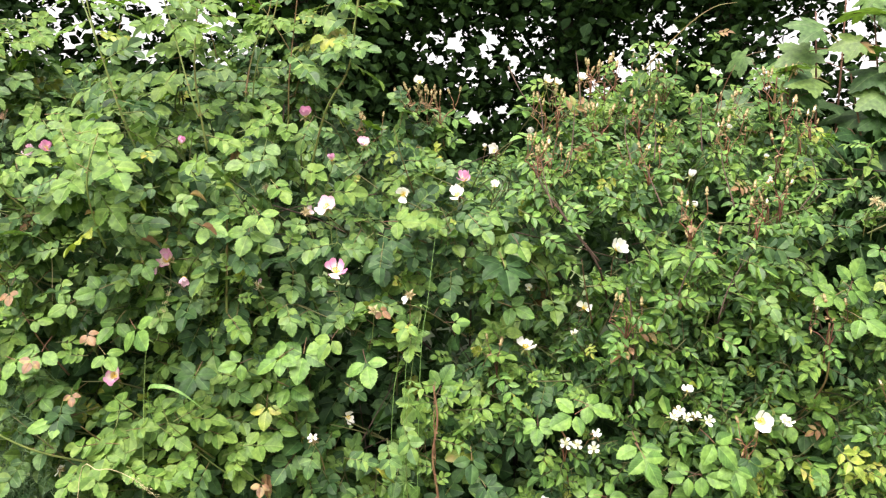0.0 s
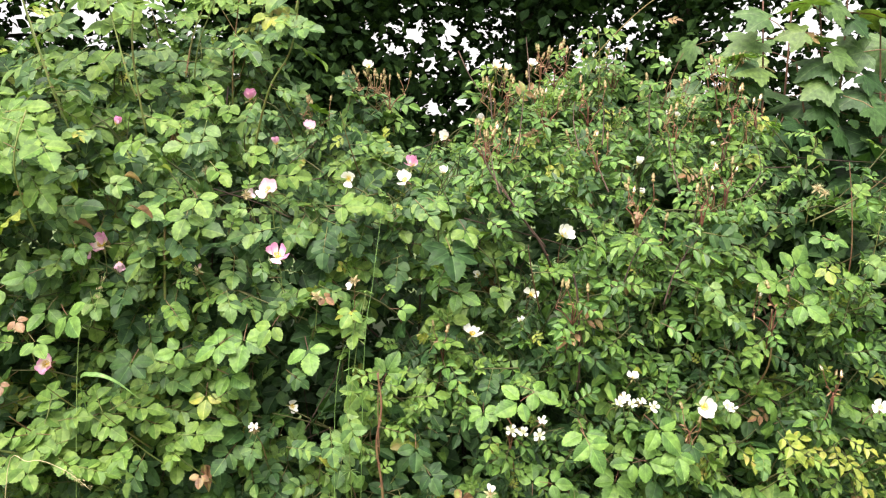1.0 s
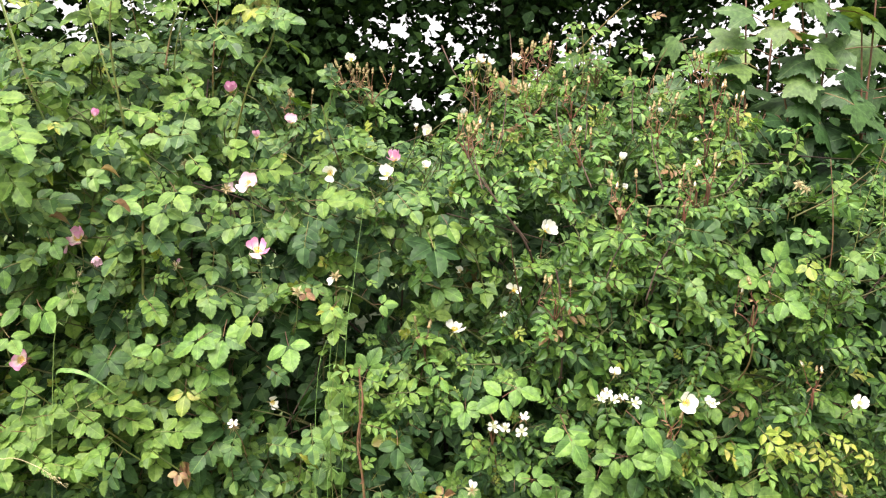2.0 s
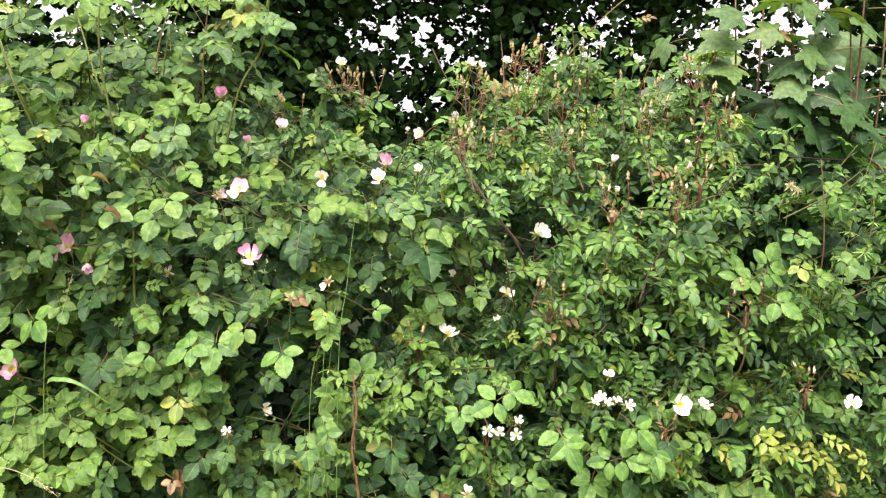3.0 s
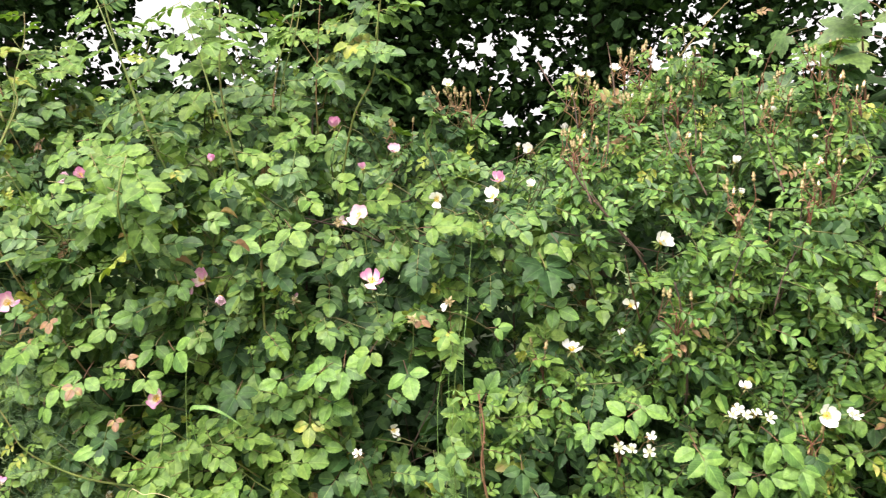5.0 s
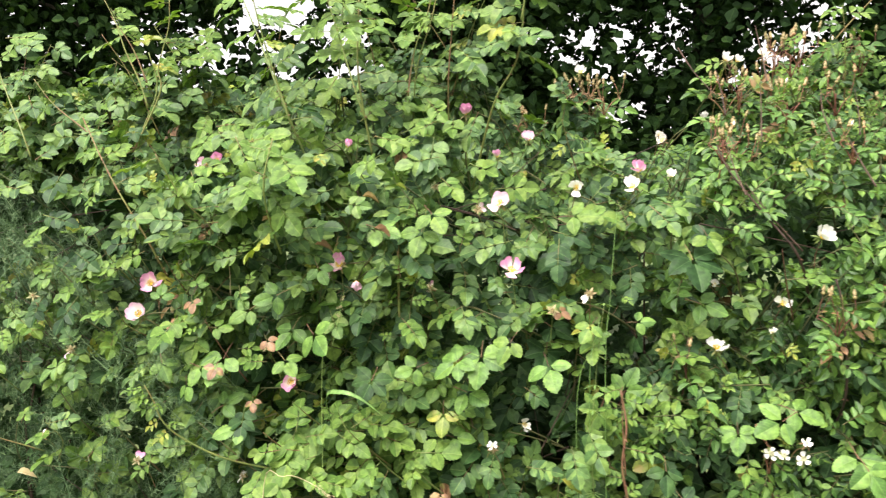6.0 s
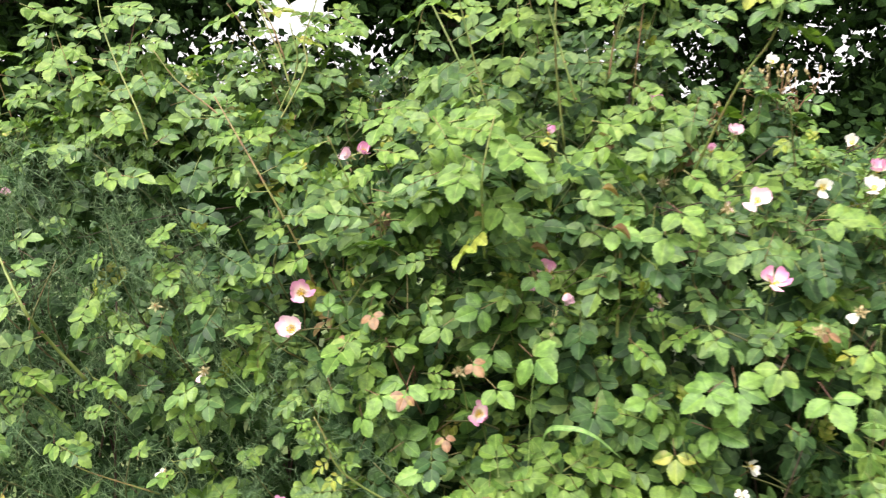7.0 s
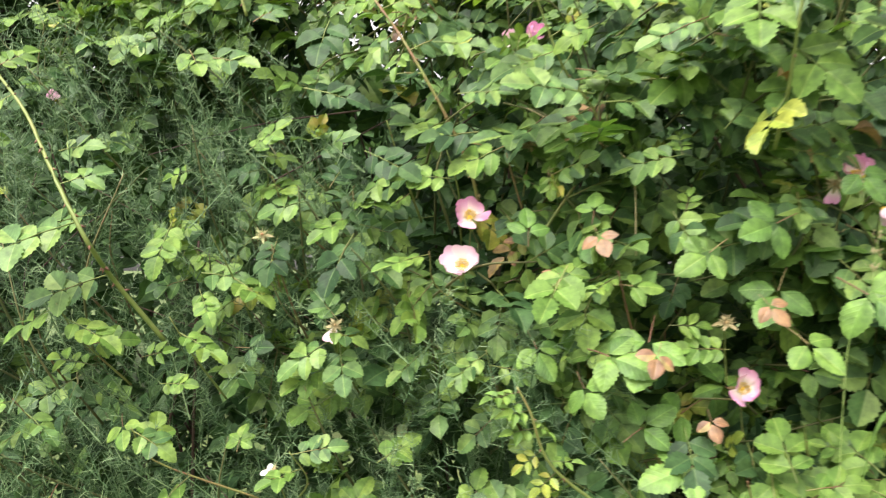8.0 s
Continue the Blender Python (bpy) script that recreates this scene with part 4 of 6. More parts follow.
bramble_a = thing("bramble", (-0.25, 2.5, 0.15), "bramble with broad three-part leaves low in the hedge", "bramble", "brambles in the hedge")
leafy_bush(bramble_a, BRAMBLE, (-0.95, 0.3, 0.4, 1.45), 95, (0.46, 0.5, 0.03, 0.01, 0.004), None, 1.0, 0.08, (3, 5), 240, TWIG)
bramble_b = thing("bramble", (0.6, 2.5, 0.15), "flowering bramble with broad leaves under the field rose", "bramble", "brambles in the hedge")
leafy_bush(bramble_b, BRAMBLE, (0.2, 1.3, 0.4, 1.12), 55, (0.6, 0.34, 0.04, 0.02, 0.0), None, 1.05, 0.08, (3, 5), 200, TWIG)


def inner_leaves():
    """Leaves inside the hedge, their shade put into dark leaf colours."""
    heart = thing("hedge_undergrowth", (-0.2, 3.0, 0.15), "leaves coloured dark for shade and bare stems inside the hedge", "undergrowth", kind="stuff")
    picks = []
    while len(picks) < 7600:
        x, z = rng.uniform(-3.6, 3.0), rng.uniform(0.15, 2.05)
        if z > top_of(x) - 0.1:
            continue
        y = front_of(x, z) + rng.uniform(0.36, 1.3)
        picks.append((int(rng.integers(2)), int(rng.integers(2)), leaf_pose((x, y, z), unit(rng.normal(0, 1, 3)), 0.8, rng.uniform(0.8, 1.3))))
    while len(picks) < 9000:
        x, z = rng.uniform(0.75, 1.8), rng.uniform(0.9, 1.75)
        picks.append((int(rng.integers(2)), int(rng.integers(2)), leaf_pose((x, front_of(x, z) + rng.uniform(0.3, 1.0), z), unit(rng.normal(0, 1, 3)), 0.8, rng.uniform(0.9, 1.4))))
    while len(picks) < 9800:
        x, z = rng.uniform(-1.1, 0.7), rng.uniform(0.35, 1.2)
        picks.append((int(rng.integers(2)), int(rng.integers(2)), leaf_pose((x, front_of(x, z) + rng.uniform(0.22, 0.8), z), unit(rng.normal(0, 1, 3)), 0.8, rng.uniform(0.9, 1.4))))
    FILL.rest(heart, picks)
    for i in range(60):
        x = rng.uniform(-3.0, 2.4)
        y = rng.uniform(2.35, 3.0)
        h = top_of(x) - rng.uniform(0.15, 0.6)
        cane(heart, [(x, y, 0.1), (x + rng.normal(0, 0.12), y - 0.05, h * 0.5), (x + rng.normal(0, 0.25), y - rng.uniform(0, 0.25), h)], 0.008, 0.003, CANE_DARK, 0, "stem")

    for i in range(70):
        x, z = rng.uniform(-2.2, 1.4), rng.uniform(0.8, 1.75)
        p = np.array([x, front_of(x, z) + rng.uniform(0.08, 0.22), z])
        d = np.array([rng.normal(0, 0.12), rng.uniform(-0.04, 0.08), rng.normal(0, 0.07)])
        cane(heart, [p - d, p + rng.normal(0, 0.01, 3), p + d], 0.0022, 0.0012, CANE_DARK, 0, "dead_twig")


inner_leaves()


# ---- gorse ----
def gorse():
    bush = thing("gorse_bush", (-1.9, 2.75, 0.16), "grey-green spiny gorse tangled with dog rose", "gorse")
    k = 0
    vs, fs, n = [], [], 0
    for i in range(2900):
        x, z = rng.uniform(-3.2, -0.95), rng.uniform(0.5, 1.86)
        if z > 1.35 and x > -1.2 - (z - 1.35) * 0.9:
            continue
        if z < 1.35 and x > -1.15 + 0.2 * rng.uniform() and z > 1.1:
            continue
        y = front_of(x, min(z, 1.6)) - 0.11 + 0.34 * rng.uniform() ** 1.4 + 0.3 * max(0, z - 1.6)
        tip = np.array([x, y, z])
        d = unit((rng.normal(0, 0.5), -0.45 + rng.normal(0, 0.25), 0.75))
        long = rng.uniform(0.10, 0.2)
        base = tip - d * long
        if i % 20 == 0 and k < 130:
            k += 1
            cane(bush, [base - d * 0.12 + (0, 0.1, -0.05), base, tip], 0.0035, 0.0012, TWIG, 0, "branch")
        count = int(long / 0.0036)
        for j in range(count):
            p = base + d * long * (j + 0.5) / count
            o = unit(np.cross(d, rng.normal(0, 1, 3)))
            s = unit(o + d * rng.uniform(0.2, 1.2) + rng.normal(0, 0.15, 3))
            ln = rng.uniform(0.013, 0.034)
            side = np.cross(s, d)
            side = unit(side) * 0.00062
            lift = unit(np.cross(side, s)) * 0.0006
            vs += [p - side, p + side, p + lift * 1.6, p + s * ln]
            fs += [(n, n + 1, n + 3), (n + 1, n + 2, n + 3), (n + 2, n, n + 3)]
            n += 4
        a = unit(np.cross(d, (0.3, 0.5, 0.8))) * 0.0011
        b2 = unit(np.cross(d, a)) * 0.0011
        vs += [base + a, base + b2, base - a - b2, tip]
        fs += [(n, n + 1, n + 3), (n + 1, n + 2, n + 3), (n + 2, n, n + 3)]
        n += 4
    me = make_mesh("spine_mass", np.array(vs), np.array(fs), [GORSE], None, np.tile([[0.3, 0.4]], (len(vs), 1)), False)
    part("spine_mass", me, bush, "fine grey-green spines", None, "stuff")


gorse()


# ---- background trees ----
# openings between the crowns: x, height, half width, half height, share of leaves left
GAPS = [(-3.3, 4.3, 0.45, 0.36, 0.02), (-3.92, 3.76, 0.22, 0.18, 0.06), (-4.15, 3.9, 0.4, 0.3, 0.12), (0.14, 3.56, 0.4, 0.28, 0.22), (0.42, 3.25, 0.35, 0.2, 0.27), (0.8, 3.44, 0.35, 0.2, 0.28), (0.5, 2.78, 0.45, 0.2, 0.3), (1.7, 3.05, 0.3, 0.2, 0.2), (2.1, 3.35, 0.3, 0.25, 0.2), (1.15, 3.8, 0.3, 0.18, 0.42), (2.4, 3.7, 0.4, 0.2, 0.36), (3.7, 3.6, 0.35, 0.35, 0.18), (3.5, 3.2, 0.35, 0.2, 0.2), (4.5, 3.72, 0.6, 0.42, 0.06), (4.85, 3.35, 0.5, 0.25, 0.1), (4.3, 3.0, 0.2, 0.13, 0.1), (-4.9, 3.75, 0.35, 0.35, 0.3), (-2.6, 3.75, 0.35, 0.35, 0.08)]
GAPS += [(-2.35, 3.4, 0.3, 0.3, 0.12), (-2.03, 3.17, 0.2, 0.15, 0.12), (-3.5, 3.9, 0.45, 0.3, 0.12), (-3.4, 3.55, 0.3, 0.2, 0.1), (-4.3, 3.6, 0.4, 0.3, 0.2)]


def opening(p):
    """Share of leaves that grow at p: fewer where the crowns stand apart."""
    s = 8.6 / max(p[1], 1)
    gx, gz = p[0] * s, 1.5 + (p[2] - 1.5) * s
    share = 1.0
    for u, v, w, h, keep in GAPS:
        q = ((gx - u) / w) ** 2 + ((gz - v) / h) ** 2
        if q < 1.0 + 0.8 * noise3((gx, gz, u), 5.0):
            holes = noise3((gx, gz, 3.0), 6.0) + 0.6 * noise3((gx, gz, 9.0), 13.0)
            share = min(share, 0.0 if (keep < 0.05 or holes > -0.16 + keep) else 0.9)
    return share


def by_gap(p):
    s = 8.6 / max(p[1], 1)
    gx, gz = p[0] * s, 1.5 + (p[2] - 1.5) * s
    return any(((gx - u) / (w + 0.16)) ** 2 + ((gz - v) / (h + 0.16)) ** 2 < 1.3 for u, v, w, h, _ in GAPS)


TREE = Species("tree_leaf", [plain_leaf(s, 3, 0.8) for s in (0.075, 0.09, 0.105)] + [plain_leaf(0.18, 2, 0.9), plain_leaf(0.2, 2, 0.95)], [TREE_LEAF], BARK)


def tree(x, y, height, spread, label, leaves, low):
    """A broad tree: trunk, limbs, and a crown of single leaves in clumps with gaps."""
    t = thing("tree", (x, y, 0), label, "tree", "trees behind the hedge")
    lean = rng.normal(0, 0.25)
    trunk = [(x, y, -0.05), (x + lean * 0.3, y, height * 0.2), (x + lean, y + 0.1, height * 0.45), (x + lean * 1.4, y, height * 0.85)]
    cane(t, trunk, 0.2, 0.04, BARK, 0, "trunk")
    for i in range(11):
        a = 2.4 * i
        p0 = np.array([x + lean * 0.8, y + 0.05, height * (0.2 + 0.055 * i)])
        r = spread * rng.uniform(0.6, 0.95)
        p2 = p0 + (math.cos(a) * r, math.sin(a) * r * 0.8, rng.uniform(0.3, 1.3))
        cane(t, [p0, (p0 + p2) / 2 + (0, 0, 0.35), p2], 0.032, 0.008, BARK, 0, "limb")
    picks = []
    while len(picks) < leaves:
        a, r = rng.uniform(0, 2 * math.pi), spread * math.sqrt(rng.uniform()) * 1.12
        z = low + (height - low) * rng.uniform() ** 2.3
        # Unseen upper crown is widened only to shade the leaves below it.
        shrink = float(np.interp(z, (low, 4.4, 5.4, 7.2, height), (0.95, 1.0, 1.4, 1.25, 0.5)))
        p = np.array([x + math.cos(a) * r * shrink, y + math.sin(a) * r * 0.8 * shrink, z])
        if rng.uniform() > opening(p):
            continue
        nrm = unit(np.array([0, -0.15, 0.7]) + rng.normal(0, 0.7, 3))
        grow = 1.0 if z < 5.0 else 1.3
        kind = 3 if z > 5.0 else 4 if p[1] > y + 0.3 and not by_gap(p) else int(rng.integers(3))
        picks.append((kind, 0, matrix(p, turned(nrm, rng.normal(0, 1, 3)), grow * rng.uniform(0.8, 1.3))))
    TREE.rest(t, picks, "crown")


tree(-7.4, 8.9, 8.5, 3.0, "broad shade-toned tree behind the hedge", 13000, 1.7)
tree(-5.0, 8.5, 8.5, 2.9, "shade-toned tree beside a bright opening", 29000, 1.7)
tree(-1.7, 8.3, 9.5, 3.0, "dense shade-toned tree behind the hedge", 36000, 1.7)
tree(1.2, 8.8, 9.5, 3.0, "shade-toned tree with sky between its branches", 31000, 1.7)
tree(3.35, 8.7, 9.0, 2.9, "shade-toned tree with thin lower branches", 31000, 1.7)
tree(7.2, 8.9, 8.5, 2.9, "tall shade-toned tree at the hedge's end", 7000, 1.7)

# ---- canes and sprays that stand out of the hedge ----


def spray(parent, species, knots, leaves, weights, r0=0.004, r1=0.0018, mat=None, thorns=10, start=0.25, size=1.0, label=""):
    """A cane with leaves set singly along it; each leaf is a part."""
    cane(parent, knots, r0, r1, mat or CANE_GREEN, thorns, "cane", label)
    line = curve_through(knots, 6)
    for i in range(leaves):
        t = start + (1 - start) * (i + 0.8) / leaves
        q = t * (len(line) - 1)
        a = int(min(q, len(line) - 2))
        p = line[a] + (line[a + 1] - line[a]) * (q - a)
        d = unit(line[a + 1] - line[a])
        side = unit(np.cross(d, (0.1, -1.0, 0.25)))
        out = unit(side * (1 if i % 2 else -1) + d * 0.35 + (0, -0.35, 0))
        nrm = unit(np.array([0.3 * out[0], -0.55, 0.75]) + rng.normal(0, 0.25, 3))
        w = list(weights)
        if t > 0.75:
            w[2] += 0.8
        m = matrix(p, turned(nrm, out - np.array([0, 0, 0.15])), size * rng.uniform(0.85, 1.1) * (1.1 - 0.3 * t))
        if not crowds(m):
            species.leaf(parent, (int(rng.integers(len(species.t))), choose(w), m))


MID = (0.7, 0.08, 0.2, 0.02, 0.0)
LIME = (0.25, 0.0, 0.75, 0.0, 0.0)

spray(rose_centre, ROSE, [(-0.36, 2.15, 1.66), (-0.286, 2.0, 1.844), (-0.222, 1.95, 1.944), (-0.197, 1.92, 2.095)], 4, MID, 0.004, 0.0022, CANE_GREEN, 14, 0.45, 1.0, "long thorny green cane")
spray(rose_centre, ROSE, [(-0.21, 1.93, 2.02), (-0.195, 1.92, 2.09), (-0.18, 1.9, 2.16)], 5, LIME, 0.003, 0.0015, None, 2, 0.1, 0.9)
spray(rose_mid, ROSE, [(-0.72, 2.08, 1.62), (-0.772, 2.0, 1.80), (-0.798, 1.98, 1.893), (-0.831, 1.95, 2.035), (-0.86, 1.93, 2.2)], 14, MID, 0.0038, 0.0018, CANE_GREEN, 26, 0.05, 1.0, "green cane with red thorns")
spray(rose_mid, ROSE, [(-0.62, 2.15, 1.75), (-0.638, 2.1, 1.958), (-0.63, 2.1, 2.146), (-0.62, 2.09, 2.3)], 8, MID, 0.004, 0.002, CANE_GREEN, 12, 0.3)
spray(rose_mid, ROSE, [(-0.60, 2.02, 1.83), (-0.616, 2.0, 1.889), (-0.66, 2.0, 2.05), (-0.69, 1.99, 2.16)], 7, LIME, 0.0035, 0.0015, CANE_GREEN, 8, 0.3, 1.05)
spray(rose_mid, ROSE, [(-0.53, 2.25, 1.85), (-0.505, 2.2, 1.989), (-0.46, 2.2, 2.12), (-0.432, 2.2, 2.24)], 11, MID, 0.003, 0.0015, CANE_GREEN, 8, 0.2)
spray(rose_mid, ROSE, [(-0.45, 2.36, 1.85), (-0.44, 2.32, 1.98), (-0.42, 2.3, 2.14), (-0.40, 2.29, 2.3)], 9, MID, 0.0035, 0.0015, CANE_GREEN, 8, 0.2)
spray(rose_mid, ROSE, [(-0.78, 2.1, 1.75), (-0.814, 2.05, 1.866), (-0.897, 2.1, 2.057), (-0.983, 2.15, 2.243)], 15, MID, 0.004, 0.0018, CANE_GREEN, 24, 0.05, 1.0, "green cane with red thorns")
spray(rose_left, ROSE, [(-1.34, 2.25, 1.72), (-1.318, 2.2, 1.822), (-1.25, 2.2, 1.977), (-1.26, 2.18, 2.08)], 11, MID, 0.0038, 0.002, CANE_GREEN, 22, 0.1)
spray(rose_left, ROSE, [(-1.28, 2.2, 2.0), (-1.32, 2.2, 2.1), (-1.384, 2.2, 2.195)], 6, LIME, 0.003, 0.001, CANE_GREEN, 4, 0.1, 0.7)
spray(rose_left, ROSE, [(-1.18, 2.1, 1.45), (-1.204, 2.05, 1.549), (-1.29, 2.03, 1.716), (-1.415, 2.1, 1.895)], 13, MID, 0.0042, 0.002, CANE_GREEN, 26, 0.1, 1.0, "thick thorny yellow-green cane")
spray(rose_left, ROSE, [(-1.68, 2.02, 1.25), (-1.725, 1.95, 1.349), (-1.73, 1.88, 1.416), (-1.798, 1.9, 1.518), (-1.863, 1.93, 1.611), (-1.95, 1.96, 1.70)], 8, MID, 0.0055, 0.003, CANE_GREEN, 26, 0.15, 1.0, "thick thorny yellow-green cane")
spray(rose_mid, ROSE, [(-0.53, 2.05, 1.28), (-0.528, 2.0, 1.335), (-0.519, 1.97, 1.538), (-0.52, 1.97, 1.60)], 4, LIME, 0.0055, 0.003, CANE_GREEN, 3, 0.2, 0.7, "straight yellow-green cane")
spray(rose_mid, ROSE, [(-0.783, 1.9, 1.513), (-0.781, 1.84, 1.576), (-0.779, 1.8, 1.645), (-0.770, 1.79, 1.700), (-0.754, 1.8, 1.769)], 6, MID, 0.0034, 0.002, CANE_GREEN, 8, 0.1, 1.1)
spray(rose_mid, ROSE, [(-1.09, 2.0, 1.40), (-0.998, 2.0, 1.555), (-1.05, 1.95, 1.65), (-1.092, 1.9, 1.76)], 7, MID, 0.0035, 0.0015, CANE_GREEN, 8, 0.1)

# upright shoots over the hedge that carry tiers of pale leaves
for owner, knots in ((rose_left, [(-1.251, 2.15, 1.922), (-1.276, 2.15, 2.001), (-1.312, 2.15, 2.081), (-1.338, 2.15, 2.161), (-1.369, 2.15, 2.225)]), (rose_left, [(-1.301, 2.15, 1.800), (-1.214, 2.15, 1.958), (-1.216, 2.15, 2.028), (-1.182, 2.15, 2.133), (-1.176, 2.15, 2.209)]),
                     (rose_left, [(-1.359, 2.12, 1.800), (-1.424, 2.12, 1.865), (-1.515, 2.12, 1.940), (-1.573, 2.12, 2.014)]), (rose_mid, [(-0.521, 2.15, 1.908), (-0.510, 2.15, 1.980), (-0.493, 2.15, 2.045), (-0.461, 2.15, 2.122), (-0.448, 2.15, 2.179)])):
    spray(owner, ROSE, knots, 5, LIME, 0.0034, 0.0014, CANE_GREEN, 12, 0.35, 0.75)

spray(rose_left, ROSE, [(-1.577, 2.1, 1.797), (-1.600, 2.1, 1.864), (-1.679, 2.14, 1.996), (-1.726, 2.16, 2.100), (-1.752, 2.18, 2.192)], 7, MID, 0.0034, 0.0016, CANE_GREEN, 14, 0.2, 1.0)

# lime shoots low on the bank side
for bx, by, bz, n in ((-0.83, 1.87, 1.07, 5), (-0.63, 1.87, 1.08, 7), (-0.47, 1.85, 1.00, 6), (-0.42, 1.90, 1.14, 5), (-0.76, 1.88, 1.14, 5), (-0.56, 1.86, 1.02, 6), (-0.72, 1.86, 0.98, 6)):
    spray(rose_mid, ROSE, [(bx + 0.06, by + 0.16, bz - 0.10), (bx + 0.02, by + 0.06, bz - 0.02), (bx, by, bz + 0.03)], n, LIME, 0.003, 0.001, CANE_GREEN, 3, 0.2, 0.95)
for bx, by, bz, n in ((0.90, 1.95, 1.02, 6), (1.03, 1.94, 0.97, 7), (1.12, 1.95, 1.0, 6), (0.80, 1.97, 0.96, 5), (1.20, 1.96, 0.95, 6), (0.97, 1.93, 0.92, 6)):
    spray(field_b, FIELD, [(bx - 0.06, by + 0.14, bz - 0.10), (bx - 0.02, by + 0.05, bz - 0.02), (bx, by, bz + 0.03)], n, (0.2, 0.0, 0.55, 0.3, 0.0), 0.003, 0.001, TWIG, 2, 0.2, 1.05)
for bx, by, bz, n in ((0.34, 1.97, 1.46, 4), (0.61, 1.99, 1.50, 5), (0.45, 1.94, 1.36, 5), (-0.13, 2.18, 1.80, 5), (-1.13, 1.97, 1.50, 5), (-0.98, 1.90, 1.33, 5)):
    spray(field_a if bx > 0 else rose_mid, FIELD, [(bx + 0.05, by + 0.12, bz - 0.14), (bx + 0.02, by + 0.05, bz - 0.05), (bx, by, bz + 0.03)], n, (0.3, 0.0, 0.5, 0.12, 0.08), 0.003, 0.001, CANE_RED, 4, 0.2, 0.9)

# shoots among the gorse, and the reddened and yellowed leaves
for bx, by, bz, n, w in ((-1.24, 1.95, 1.37, 5, MID), (-1.49, 1.99, 1.49, 5, MID), (-1.53, 2.0, 1.55, 5, LIME), (-1.61, 1.9, 1.28, 5, LIME), (-1.79, 1.9, 1.30, 5, LIME), (-1.67, 1.9, 1.12, 4, LIME), (-1.30, 1.95, 1.56, 6, MID),
                         (-1.40, 1.97, 1.26, 6, MID), (-1.37, 1.98, 1.45, 6, MID), (-1.58, 1.97, 1.40, 5, MID), (-1.16, 1.95, 1.23, 5, MID), (-1.22, 2.0, 1.52, 5, (0.3, 0, 0.2, 0.5, 0)), (-1.9, 1.95, 1.15, 5, MID), (-1.45, 1.95, 1.08, 4, LIME)):
    spray(rose_left, ROSE, [(bx + rng.normal(0, 0.05), by + 0.14, bz - 0.12), (bx + 0.01, by + 0.05, bz - 0.04), (bx, by, bz + 0.02)], n, w, 0.0026, 0.001, CANE_GREEN, 4, 0.15, 0.85)
for bx, by, bz, slot, sc in ((-0.815, 1.84, 1.33, 4, 0.62), (-0.93, 1.85, 1.27, 4, 0.6), (-0.869, 1.89, 1.18, 4, 0.55), (-0.784, 1.84, 1.29, 2, 0.7), (-1.011, 1.88, 1.42, 4, 0.5), (-1.105, 2.08, 1.735, 2, 0.8), (-1.05, 1.9, 1.36, 4, 0.5),
                             (0.625, 1.99, 1.575, 4, 0.35), (0.204, 1.9, 0.91, 4, 0.6), (-0.431, 1.94, 0.955, 4, 0.55), (-0.16, 1.93, 1.375, 4, 0.5), (-0.74, 1.98, 1.745, 3, 0.45), (-1.80, 1.9, 1.05, 3, 0.7), (0.98, 1.95, 1.42, 2, 0.75)):
    nrm = unit((rng.normal(0, 0.3), -0.75, 0.55))
    BRAMBLE.leaf(bramble_a if bx > -0.5 else rose_mid if bx > -1.05 else rose_left, (int(rng.integers(4)), slot, matrix((bx, by + 0.02, bz), turned(nrm, (rng.normal(0, 0.8), -0.3, -0.5)), sc * (0.85 if slot == 4 else 1))), "leaf", "reddish-brown withering leaf" if slot == 4 else "yellowing leaf")
spray(rose_mid, FIELD, [(-0.85, 1.98, 0.98), (-0.97, 1.92, 1.03), (-1.066, 1.87, 1.108), (-1.094, 1.85, 1.183), (-1.11, 1.845, 1.215)], 12, (0.0, 0, 0.6, 0.4, 0), 0.004, 0.0015, CANE_GREEN, 6, 0.45, 0.6, "green cane with a lime shoot tip")

# young shoots that top the hedge
for i in range(34):
    bx = rng.uniform(-2.7, -0.35) if i < 24 else rng.uniform(0.25, 1.0)
    owner, kind = (rose_left if bx < -1.15 else rose_mid, ROSE) if bx < 0 else (field_a if bx < 0.7 else field_b, FIELD)
    tz = top_of(bx) - 0.12
    by = front_of(bx, tz) + rng.uniform(-0.02, 0.2)
    up = rng.uniform(0.18, 0.36) * (1 if bx < 0 else 0.6)
    lean = rng.normal(0, 0.05)
    spray(owner, kind, [(bx, by + 0.06, tz - 0.06), (bx + lean, by, tz + up * 0.5), (bx + lean * 2.2, by - 0.03, tz + up)], int(5 + up * 22), MID, 0.0024, 0.001, CANE_GREEN if i % 3 else CANE_RED, 8, 0.1, 0.95)

# bare woody canes of the field rose
cane(field_a, [(0.46, 2.2, 1.32), (0.40, 2.06, 1.463), (0.33, 2.08, 1.57), (0.26, 2.1, 1.672), (0.235, 2.12, 1.74)], 0.0048, 0.002, CANE_DARK, 6, "cane", "dark woody cane")
cane(field_a, [(0.70, 2.25, 1.18), (0.716, 2.08, 1.339), (0.757, 2.06, 1.47), (0.80, 2.1, 1.60)], 0.0042, 0.0018, CANE_DARK, 6, "cane", "dark woody cane")
cane(field_a, [(0.49, 2.15, 1.05), (0.48, 2.02, 1.171), (0.468, 1.99, 1.348), (0.455, 1.99, 1.42)], 0.004, 0.003, CANE_DARK, 8, "cane", "dark woody cane")
